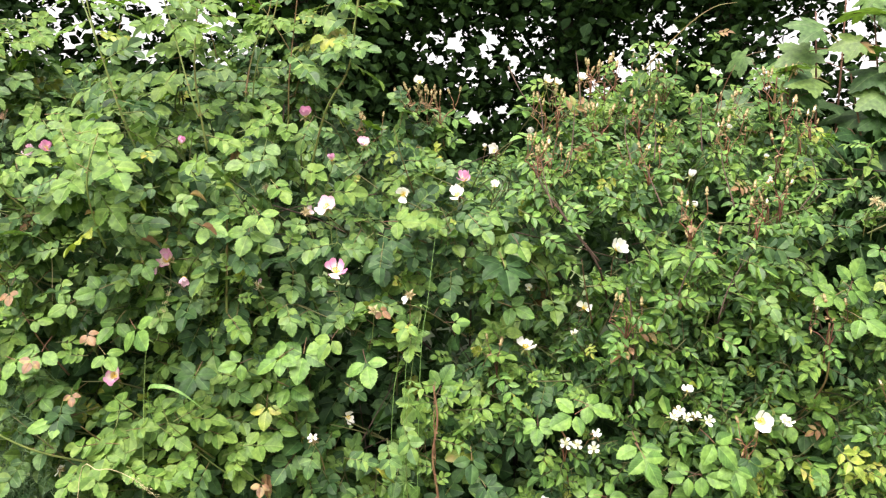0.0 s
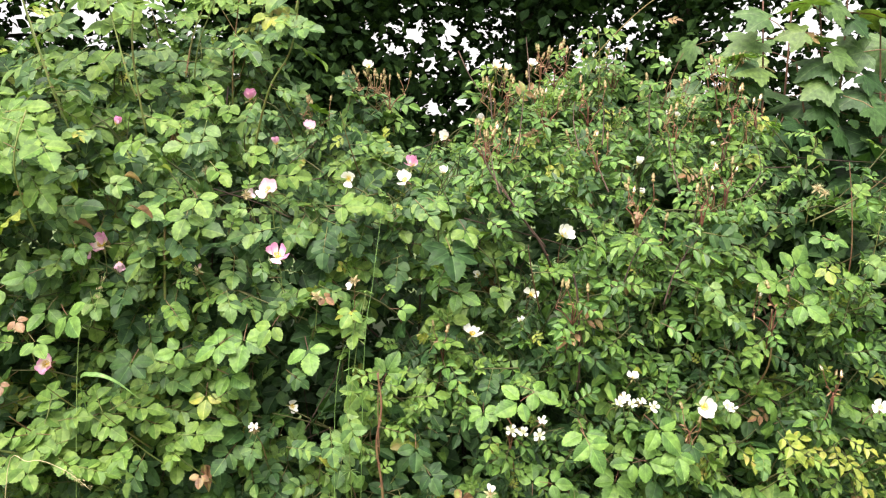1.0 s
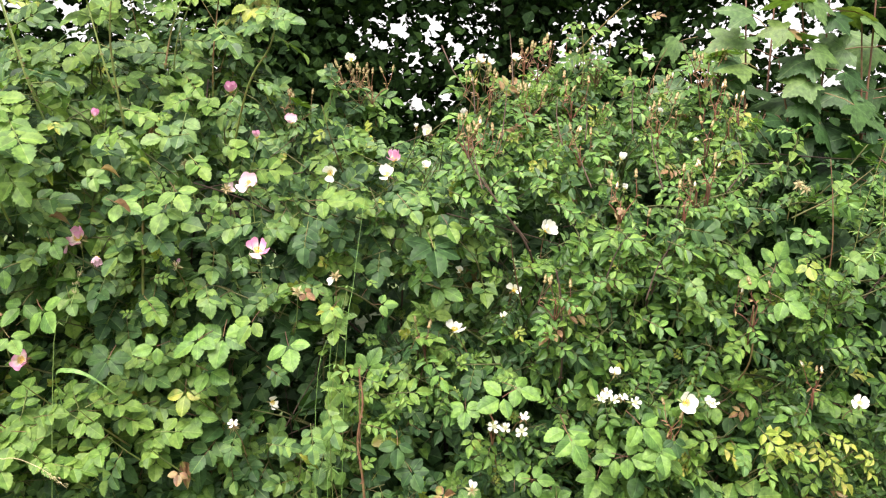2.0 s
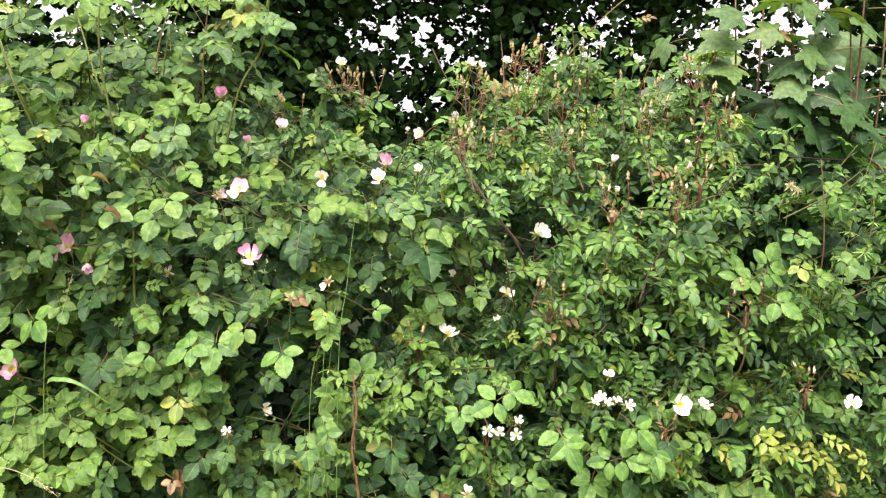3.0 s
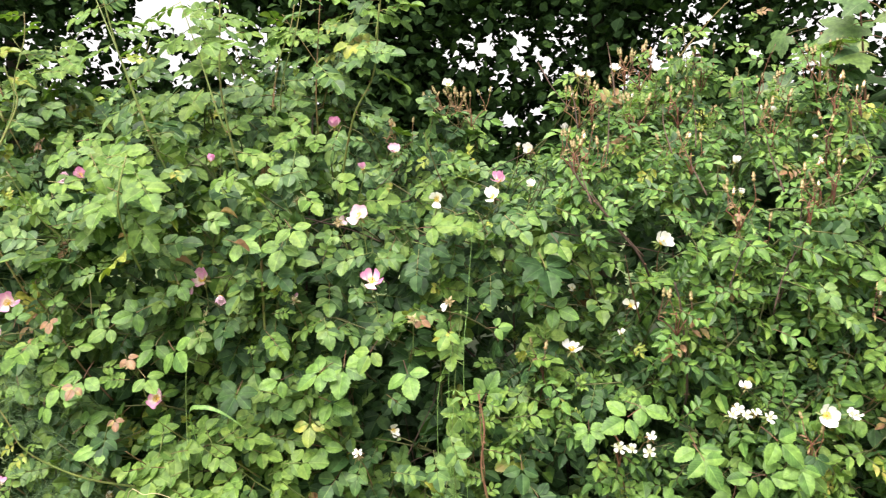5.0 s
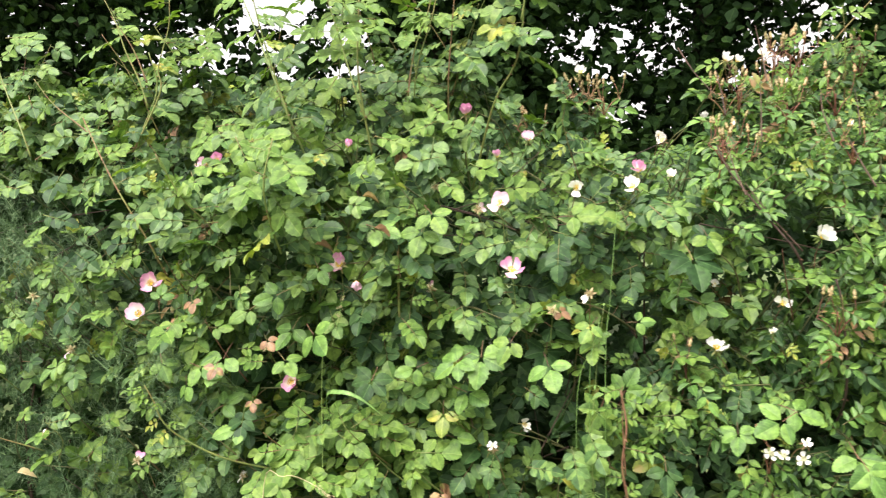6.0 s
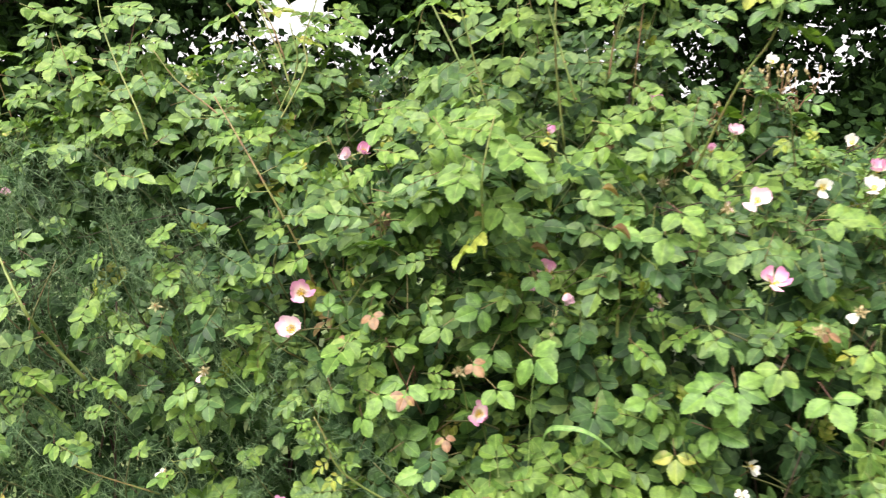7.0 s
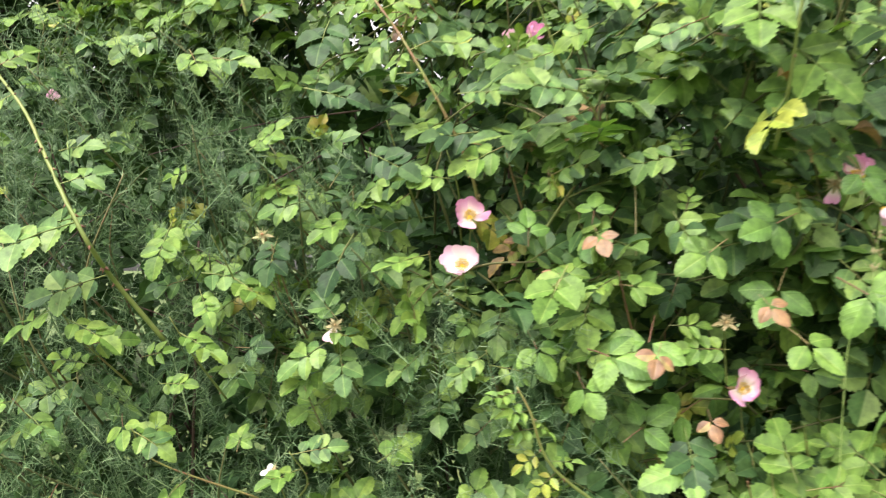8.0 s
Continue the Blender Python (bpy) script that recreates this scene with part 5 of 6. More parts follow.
cane(field_a, [(0.50, 2.5, 1.88), (0.553, 2.45, 1.975), (0.628, 2.4, 2.072), (0.712, 2.35, 2.157), (0.775, 2.33, 2.198), (0.83, 2.31, 2.205)], 0.0036, 0.0012, CANE_RED, 16, "cane", "arching red-brown thorny cane")
cane(field_b, [(0.93, 2.1, 1.08), (0.94, 1.98, 1.2), (0.935, 1.96, 1.34)], 0.0035, 0.0025, CANE_RED, 6, "cane", "red-brown thorny cane")
cane(field_b, [(1.18, 2.1, 1.30), (1.161, 2.02, 1.453), (1.15, 2.0, 1.58), (1.14, 2.0, 1.70)], 0.0028, 0.0012, CANE_RED, 12, "cane", "red-brown thorny cane")
cane(bramble_a, [(0.012, 1.98, 0.7), (-0.004, 1.93, 0.92), (-0.017, 1.92, 1.02), (-0.006, 1.915, 1.11), (-0.016, 1.92, 1.19)], 0.0048, 0.003, CANE_RED, 18, "stem", "upright red-brown prickly stem")
spray(bramble_a, FIELD, [(-0.01, 1.92, 1.0), (-0.014, 1.915, 1.12), (-0.012, 1.915, 1.2)], 7, (0.6, 0, 0.3, 0.1, 0), 0.002, 0.001, CANE_RED, 0, 0.0, 0.75)

# dark upright stems that carry the buds: x and height of three knots
for line in ([(0.272, 1.612), (0.262, 1.681), (0.259, 1.745)], [(0.33, 1.742), (0.35, 1.833), (0.362, 1.902)], [(0.48, 1.728), (0.48, 1.806), (0.495, 1.87)], [(0.532, 1.618), (0.52, 1.684), (0.515, 1.737)],
          [(0.68, 1.768), (0.702, 1.862), (0.722, 1.932)], [(0.716, 1.618), (0.722, 1.721), (0.733, 1.782)], [(0.544, 1.743), (0.562, 1.8), (0.577, 1.87)], [(0.273, 1.821), (0.275, 1.891), (0.273, 1.955)],
          [(0.196, 2.051), (0.225, 1.961), (0.263, 1.88)], [(0.377, 1.902), (0.384, 1.985), (0.389, 2.082)], [(0.385, 1.484), (0.318, 1.568), (0.275, 1.641)], [(0.568, 1.404), (0.596, 1.471), (0.641, 1.525)],
          [(0.662, 1.35), (0.694, 1.43), (0.743, 1.498)], [(0.871, 1.611), (0.926, 1.676), (0.938, 1.76)]):
    knots = [(x, min(2.45, front_of(x, z) - 0.06), z) for x, z in line]
    cane(field_a if line[0][0] < 0.72 else field_b, knots, 0.0028, 0.0011, CANE_DARK, 5, "cane", "dark woody cane")

# broad leaves of the dog rose that catch the light: x, height, way they point, size, kind
bright = [(-0.73, 2.09, -90, 1.3, 2), (-0.95, 2.03, -60, 1.1, 0), (-1.01, 1.99, -100, 1.0, 0), (-0.88, 1.98, 200, 1.0, 0), (-0.81, 1.93, -20, 1.0, 0), (-0.75, 1.93, -60, 1.3, 0), (-0.63, 2.0, -30, 1.15, 2),
    (-0.53, 2.08, 200, 1.0, 2), (-0.45, 2.04, 150, 1.1, 0), (-0.83, 1.78, -100, 1.1, 2), (-0.73, 1.68, -10, 1.5, 2), (-0.59, 1.73, 190, 1.35, 2), (-0.52, 1.79, -30, 1.25, 2), (-0.7, 1.81, 10, 1.1, 2),
    (-0.66, 1.8, -60, 1.1, 1), (-0.62, 1.89, 60, 0.9, 2), (-0.53, 1.91, 45, 0.9, 2), (-0.48, 1.81, 200, 1.0, 2)]
lower = [(-0.41, 1.79, -60, 1.0, 2), (-0.43, 1.73, -90, 1.1, 0), (-0.91, 1.88, 60, 0.7, 2), (-0.42, 2.07, 20, 1.0, 0), (-0.37, 2.0, -30, 1.1, 0), (-0.31, 1.89, -60, 1.1, 0), (-0.35, 1.8, -120, 1.1, 1),
    (-0.42, 1.57, -80, 1.3, 2), (-0.24, 1.66, 10, 1.1, 2), (-0.31, 1.71, -20, 1.0, 2), (-0.78, 1.57, -100, 1.5, 2), (-0.46, 1.71, 200, 1.0, 0), (-0.14, 1.59, 190, 1.1, 2), (-0.07, 1.59, 0, 1.1, 2),
    (-0.32, 1.5, -60, 1.0, 0), (-0.22, 1.94, -70, 1.0, 0), (-0.26, 1.81, -120, 1.1, 0), (-0.43, 1.88, 10, 1.0, 0)]
for lx, lz, way, size, slot in bright + lower:
    a = math.radians(way)
    owner = rose_mid if lx < -0.4 else rose_centre
    y = min(front_of(lx, lz) - 0.07, 2.3)
    nrm = unit((rng.normal(0, 0.18), -0.78, 0.58 + rng.normal(0, 0.12)))
    m = matrix((lx - 0.05 * math.cos(a), y + 0.02, lz - 0.05 * math.sin(a)), turned(nrm, (math.cos(a), -0.25, math.sin(a))), size * 0.84)
    if not crowds(m):
        ROSE.leaf(owner, (int(rng.integers(8)), slot, m))

def outer_leaves(species, rows, owners, base):
    """Sets single leaves on the face of the hedge; owners are pairs of an edge in x and the plant up to there."""
    for lx, lz, way, size, slot in rows:
        a = math.radians(way + rng.normal(0, 6))
        owner = next(o for edge, o in owners if lx < edge)
        nrm = unit((rng.normal(0, 0.2), -0.76, 0.62 + rng.normal(0, 0.14)))
        at = (lx - base * size * math.cos(a), outer_y(lx, lz) + 0.01, lz - base * size * math.sin(a))
        hides = any(math.hypot(lx + q * math.cos(a) - p[0], lz + q * math.sin(a) - p[2]) < 0.02 + 0.03 * size for p, _ in FLOWER_CLEAR for q in (-0.03 * size, 0, 0.03 * size))
        if not hides:
            species.leaf(owner, (int(rng.integers(len(species.t))), slot, matrix(at, turned(nrm, (math.cos(a), -0.2, math.sin(a))), size * 0.86)))


outer_leaves(ROSE, ROSE_OUTER, ((-1.1, rose_left), (-0.42, rose_mid), (9, rose_centre)), 0.05)
outer_leaves(FIELD, FIELD_OUTER, ((-1.1, rose_left), (-0.42, rose_mid), (0.0, rose_centre), (0.72, field_a), (9, field_b)), 0.045)
outer_leaves(BRAMBLE, BRAMBLE_OUTER, ((0.2, bramble_a), (9, bramble_b)), 0.06)

# leaves on the tall canes against the trees: place, way they point, size, kind of green
for lx, ly, lz, way, size, slot in ((-0.252, 1.92, 1.971, 200, 0.95, 0), (-0.233, 1.92, 1.976, -110, 0.7, 2), (-0.183, 1.92, 1.970, -15, 1, 0), (-0.235, 1.93, 1.931, -50, 0.6, 2), (-0.340, 2, 1.940, -60, 1.1, 0), (-0.488, 2.15, 2.110, 170, 0.9, 2), (-0.414, 2.15, 2.087, -40, 0.8, 2), (-0.517, 2.15, 2.046, -90, 0.7, 2), (-0.642, 2.05, 2.045, -60, 1.2, 2), (-0.672, 2.05, 2.005, 190, 1, 2), (-0.602, 2.1, 2.119, -40, 0.9, 2)):
    a = math.radians(way)
    m = matrix((lx - 0.05 * size * math.cos(a), ly, lz - 0.05 * size * math.sin(a)), turned((rng.normal(0, 0.2), -0.7, 0.7), (math.cos(a), -0.2, math.sin(a))), size * 0.86)
    ROSE.leaf(rose_mid if lx < -0.4 else rose_centre, (int(rng.integers(len(ROSE.t))), slot, m))

# withered leaves, folded and curled up
v_, f_, uv_ = leaf_blade(0.036, 0.015, 9, 0.08, 1.4, 0.6)
WITHERED = {4: Build().add(v_, f_, 0, uv_).mesh("withered_leaf", [BRONZE_LEAF]), 3: Build().add(v_, f_, 0, uv_).mesh("yellow_leaf", [YELLOW_LEAF]), 5: Build().add(v_, f_, 0, uv_).mesh("dry_leaf", [STRAW])}
for lx, ly, lz, way, slot, size in ((-0.541, 1.836, 1.644, 20, 4, 1.0), (-0.520, 1.856, 1.561, -10, 4, 1.1), (-0.473, 1.873, 1.663, 10, 3, 0.7), (-0.434, 2.002, 0.925, -80, 4, 0.9), (-0.112, 1.898, 0.980, 0, 3, 0.7), (-0.784, 1.826, 1.610, 60, 4, 0.8), (-1.511, 1.948, 0.979, 20, 5, 1.2), (-0.431, 2.012, 0.922, -80, 4, 1.6), (0.197, 1.914, 0.906, 60, 4, 1.3), (-0.110, 1.908, 0.974, 0, 3, 0.9), (-0.131, 1.913, 0.976, -40, 3, 0.9), (0.605, 1.912, 1.210, 30, 3, 0.8), (-0.665, 1.825, 1.613, -60, 3, 1.1), (-0.672, 1.885, 1.540, 20, 4, 1.2)):
    a = math.radians(way)
    part("leaf", WITHERED[slot], rose_left if lx < -1.1 else rose_mid if lx < 0 else bramble_b, {3: "orange-yellow withered leaf", 4: "curled brown withered leaf", 5: "pale tan dry leaf"}[slot], matrix((lx - 0.025 * math.cos(a), ly, lz - 0.025 * math.sin(a)), turned((0.1, -0.6, 0.7), (math.cos(a), -0.2, math.sin(a))), size).tolist())

# pale leaves in the light low on the dog rose: x, height, way they point
for lx, lz, way in ((-0.79, 1.07, 150), (-0.71, 1.09, 20), (-0.64, 1.06, -30), (-0.76, 1.02, 200), (-0.82, 0.99, -60), (-0.57, 1.11, 10), (-0.67, 1.13, 120), (-0.50, 1.03, 40), (-0.49, 0.97, -80), (-0.85, 0.97, -100), (-0.73, 0.98, -40), (-0.62, 1.13, 60), (-0.77, 1.13, 100), (-0.54, 1.07, -10), (-0.45, 1.04, 10), (-0.84, 1.06, 170)):
    a = math.radians(way)
    nrm = unit((rng.normal(0, 0.15), -0.7, 0.68 + rng.normal(0, 0.12)))
    m = matrix((lx - 0.04 * math.cos(a), front_of(lx, lz) - 0.12, lz - 0.04 * math.sin(a)), turned(nrm, (math.cos(a), -0.25, math.sin(a))), rng.uniform(0.75, 1.0))
    ROSE.leaf(rose_mid, (int(rng.integers(8)), 2, m))

for bx, by, bz, slot, k, sc in LIT_LEAVES:
    nrm = unit((rng.normal(0, 0.2), -0.8, 0.55 + rng.normal(0, 0.15)))
    BRAMBLE.leaf(bramble_a if bx < 0.2 else bramble_b, (k, slot, matrix((bx, by + 0.01, bz), turned(nrm, (rng.normal(0, 0.8), -0.3, -0.7)), sc * 0.85)))


# ---- sycamore sapling ----
def sycamore():
    s = thing("sycamore_sapling", (1.25, 2.75, 0.17), "sycamore sapling with lobed leaves on red stalks", "sapling")
    for bx, by, top, n in ((1.20, 2.5, 2.3, 10), (1.32, 2.4, 2.32, 12), (1.45, 2.38, 2.3, 11), (1.08, 2.7, 2.14, 7), (1.6, 2.5, 2.3, 10), (1.78, 2.45, 2.2, 9)):
        knots = [(bx - 0.02, by + 0.12, 0.9), (bx, by + 0.05, 1.5), (bx + 0.015, by, (top + 1.6) / 2), (bx + 0.03, by - 0.01, top)]
        cane(s, knots, 0.007, 0.003, CANE_RED, 0, "stem", "slender red stem")
        for i in range(n):
            z = 1.64 + (top - 1.62) * (i + 0.4) / n
            for side in (0, 1):
                a = i * 1.57 + side * math.pi + rng.normal(0, 0.35)
                out = np.array([math.cos(a), math.sin(a) * 0.8 - 0.35, 0.15])
                k = int(rng.integers(4))
                long = 0.07 + 0.05 * rng.uniform()
                p = np.array([bx + 0.015, by, z]) + unit(out) * long
                nrm = unit(np.array([0.3 * out[0], -0.8, 0.68]) + rng.normal(0, 0.26, 3))
                if bx > 1.1 and (i % 2 or (z > 2.0 and side)):
                    continue
                # Below 1.9 most leaves take dark bramble green, putting shade into colour.
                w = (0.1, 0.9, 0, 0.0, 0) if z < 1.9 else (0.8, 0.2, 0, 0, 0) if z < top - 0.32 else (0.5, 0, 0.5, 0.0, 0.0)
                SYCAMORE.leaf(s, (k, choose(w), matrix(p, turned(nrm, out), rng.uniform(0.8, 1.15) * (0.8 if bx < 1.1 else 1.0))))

    # leaves that spread to the light: x, height, way they point, size, kind
    outer = [(1.06, 2.13, 100, 1.0, 0), (1.05, 2.16, 150, 1.2, 2), (1.01, 2.08, 170, 1.0, 0), (1.05, 2.04, 160, 1.0, 0), (0.99, 1.99, 190, 1.0, 0), (1.09, 1.94, -60, 1.05, 0), (0.99, 1.95, 200, 0.8, 1),
    (1.18, 2.05, -40, 1.15, 2), (1.25, 2.08, 30, 0.9, 2), (1.28, 2.12, 60, 0.9, 0), (1.34, 2.14, -70, 0.9, 1), (1.39, 2.09, 10, 1.2, 2), (1.31, 2.04, -10, 1.0, 2), (1.35, 1.99, 0, 1.2, 0)]
    inner = [(1.28, 1.94, -70, 0.9, 0), (1.2, 1.95, 200, 0.9, 0), (1.18, 1.84, -100, 1.1, 0), (1.32, 1.83, -60, 1.2, 0), (1.41, 1.98, -30, 1.0, 1), (1.29, 2.18, 20, 1.0, 2), (1.43, 2.17, 20, 1.0, 2),
    (1.16, 2.18, 160, 1.1, 2), (1.13, 2.09, 140, 0.8, 2), (1.41, 1.88, -40, 1.0, 0), (1.46, 1.83, -30, 1.0, 0), (0.95, 2.02, 180, 0.8, 2), (0.96, 1.94, 200, 0.7, 0), (1.1, 1.84, -120, 0.9, 1),
    (1.25, 1.89, -90, 0.9, 1)]
    for lx, lz, way, size, slot in outer[::2] + inner:
        a = math.radians(way)
        # Low leaves here get that dark green in place of shade too.
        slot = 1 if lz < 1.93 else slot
        under = slot == 2 and rng.uniform() < 0.4
        nrm = unit((rng.normal(0, 0.2), 0.15, 0.95)) if under else unit((rng.normal(0, 0.3), -0.78 + rng.normal(0, 0.16), 0.62))
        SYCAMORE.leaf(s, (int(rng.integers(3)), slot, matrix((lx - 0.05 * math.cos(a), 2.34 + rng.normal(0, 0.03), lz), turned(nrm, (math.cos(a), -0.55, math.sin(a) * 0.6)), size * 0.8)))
    for lx, lz in ((1.175, 2.05), (1.185, 2.06), (1.165, 2.045)):
        SYCAMORE.leaf(s, (3, 4, matrix((lx, 2.3, lz + 0.02), turned(unit((rng.normal(0, 0.5), -0.6, 0.5)), (rng.normal(0, 1), -0.4, 0.5)), 0.45)), "leaf", "reddish young leaf")
    for kx, kz, tx, tz in ((1.10, 1.92, 1.085, 2.2), (1.235, 1.82, 1.19, 2.02), (1.285, 1.92, 1.255, 2.2), (1.30, 1.85, 1.30, 2.05), (1.46, 1.8, 1.44, 2.15)):
        cane(s, [(kx + 0.01, 2.44, kz - 0.15), (kx, 2.4, kz), (tx, 2.38, tz)], 0.0058, 0.003, CANE_RED, 0, "stem", "slender red stem")


sycamore()


# ---- flowers and buds ----
def petal_mesh(name, length, width, mat, cup=0.35, notch=0.14):
    """A heart-shaped petal, cupped, with a waved rim."""
    b, rows, cols = Build(), 6, 7
    verts, uv = [], []
    for i in range(rows):
        v = i / (rows - 1)
        w = width / 2 * (0.16 + 0.84 * math.sin(min(1, v * 1.12) * math.pi / 2) ** 0.9) * (1 if v < 0.8 else 1 - (v - 0.8) * 1.1)
        for j in range(cols):
            u = j / (cols - 1) * 2 - 1
            y = length * v * (1 - notch * (1 - abs(u)) ** 2 * v ** 4 - 0.12 * u * u * v)
            z = cup * length * (v ** 2 * 0.55 + 0.35 * u * u * v) + 0.04 * length * math.sin(u * 5 + v * 4) * v
            verts.append((u * w, y + 0.003, z))
            uv.append((u * 0.5 + 0.5, v))
    faces = [[i * cols + j, i * cols + j + 1, (i + 1) * cols + j + 1, (i + 1) * cols + j] for i in range(rows - 1) for j in range(cols - 1)]
    return b.add(verts, faces, 0, uv).mesh(name, [mat])


def flower_heart(name, r=0.008):
    """Green cup with a dome and a ring of stamens, each a thread with its anther."""
    b = Build()
    b.add(*tube([(0, 0, -0.022), (0, 0, -0.012), (0, 0, -0.004)], [0.0012, 0.0032, 0.0035], 6), 1)
    dome = [(0, 0, 0.0035)]
    for k in range(8):
        a = k * math.pi / 4
        dome.append((0.0035 * math.cos(a), 0.0035 * math.sin(a), 0.0))
    b.add(dome, [[0, 1 + k, 1 + (k + 1) % 8] for k in range(8)], 0)
    for k in range(34):
        a, q = k * 2.399, 0.35 + 0.65 * math.sqrt((k + 0.5) / 34)
        p = np.array([r * q * math.cos(a), r * q * math.sin(a), 0.006 + 0.003 * (1 - q) + rng.normal(0, 0.0007)])
        b.add(*tube([(p[0] * 0.3, p[1] * 0.3, 0), p], [0.00025, 0.00025], 3, False), 0)
        b.add(*tube([p - (0, 0, 0.0008), p + (0, 0, 0.0008)], [0.0009, 0.0007], 4), 0)
    for k in range(5):
        a = 2 * math.pi * (k + 0.5) / 5
        c, d = math.cos(a), math.sin(a)
        v, f, uv = leaf_blade(0.017, 0.005, 3, 0, 0.1, 0.5)
        b.add(np.stack([v[:, 0] * d + v[:, 1] * c, -v[:, 0] * c + v[:, 1] * d, v[:, 2] - 0.004], 1), f, 1, uv)
    return b.mesh(name, [STAMEN, CANE_GREEN])


HEART, SMALL_HEART = flower_heart("flower_heart"), flower_heart("small_flower_heart", 0.0055)
SMALL_HEART.materials[0] = PALE_STAMEN
PETALS = {"pink": petal_mesh("petal", 0.026, 0.027, PINK), "pale": petal_mesh("petal", 0.026, 0.027, PALE_PINK), "white": petal_mesh("petal", 0.026, 0.026, WHITE, 0.25), "bramble": petal_mesh("petal", 0.014, 0.010, WHITE, 0.1, 0.05)}
FLOWER_LABEL = {"pink": "open pink rose flower with yellow stamens", "pale": "pale pink rose flower with yellow stamens", "white": "white rose flower with yellow stamens", "bramble": "small white bramble flower"}


def flower(parent, place, kind, face=(0, -0.85, 0.5), size=1.0, lift=15, petals=5, spin=None):
    """A flower: heart with stamens, and each petal a piece of its own, raised by lift degrees."""
    m = matrix(place, turned(unit(np.array(face) + rng.normal(0, 0.08, 3)), rng.normal(0, 1, 3) if spin is None else spin), size)
    heart = part("flower", SMALL_HEART if kind == "bramble" else HEART, parent, FLOWER_LABEL[kind], m.tolist())
    for k in range(petals):
        a = k * 72 + rng.normal(0, 7)
        e = lift + rng.normal(0, 10)
        sub_part("petal", PETALS[kind], heart, pose(0, 0, 0.0008 * (k % 2), 0, 0, a) @ pose(0, 0, 0, e, rng.normal(0, 8), rng.normal(0, 5)) @ Matrix.Diagonal((rng.uniform(0.82, 1.1), rng.uniform(0.85, 1.08), rng.uniform(0.6, 2.2), 1)))
    return heart


def stalk_to(parent, place, mat=None, down=0.09):
    p = np.array(place)
    q = p + (rng.normal(0, 0.015), 0.06, -down)
    cane(parent, [q, (p + q) / 2 + (0, 0.012, 0), p + (0, 0.012, -0.012)], 0.0016, 0.0012, mat or CANE_GREEN, 0, "flower_stalk")


for p, kind, face, size, lift in DOG_ROSES:
    owner = rose_left if p[0] < -1.05 else rose_mid if p[0] < -0.45 else rose_centre
    flower(owner, p, kind, face, size * 1.15, lift)
    stalk_to(owner, p)


def bud_mesh(name, mats, long=0.0175, fat=0.0044):
    """A pointed rose bud on its round hip."""
    b = Build()
    z = [0, 0.0015, 0.004, 0.0065, 0.0078, 0.0105, 0.013, long]
    r = [0.0010, 0.0030, fat, 0.0026, 0.0022, 0.0036, 0.0026, 0.0004]
    v, f = tube([(0, 0, q) for q in z], r, 8)
    b.add(v, f[:8 * 3], 0)
    b.add(v, f[8 * 3:], 1)
    for k in range(4):
        a = k * 1.57 + 0.4
        b.add(*tube([(0.0022 * math.cos(a), 0.0022 * math.sin(a), 0.0075), (0.0034 * math.cos(a), 0.0034 * math.sin(a), 0.0115), (0.0012 * math.cos(a), 0.0012 * math.sin(a), long + 0.003)], [0.0009, 0.0009, 0.0003], 3), 0)
    return b.mesh(name, mats)


BUD = bud_mesh("bud", [HIP, SEPAL])
CREAM_BUD = bud_mesh("bud", [HIP, WHITE])


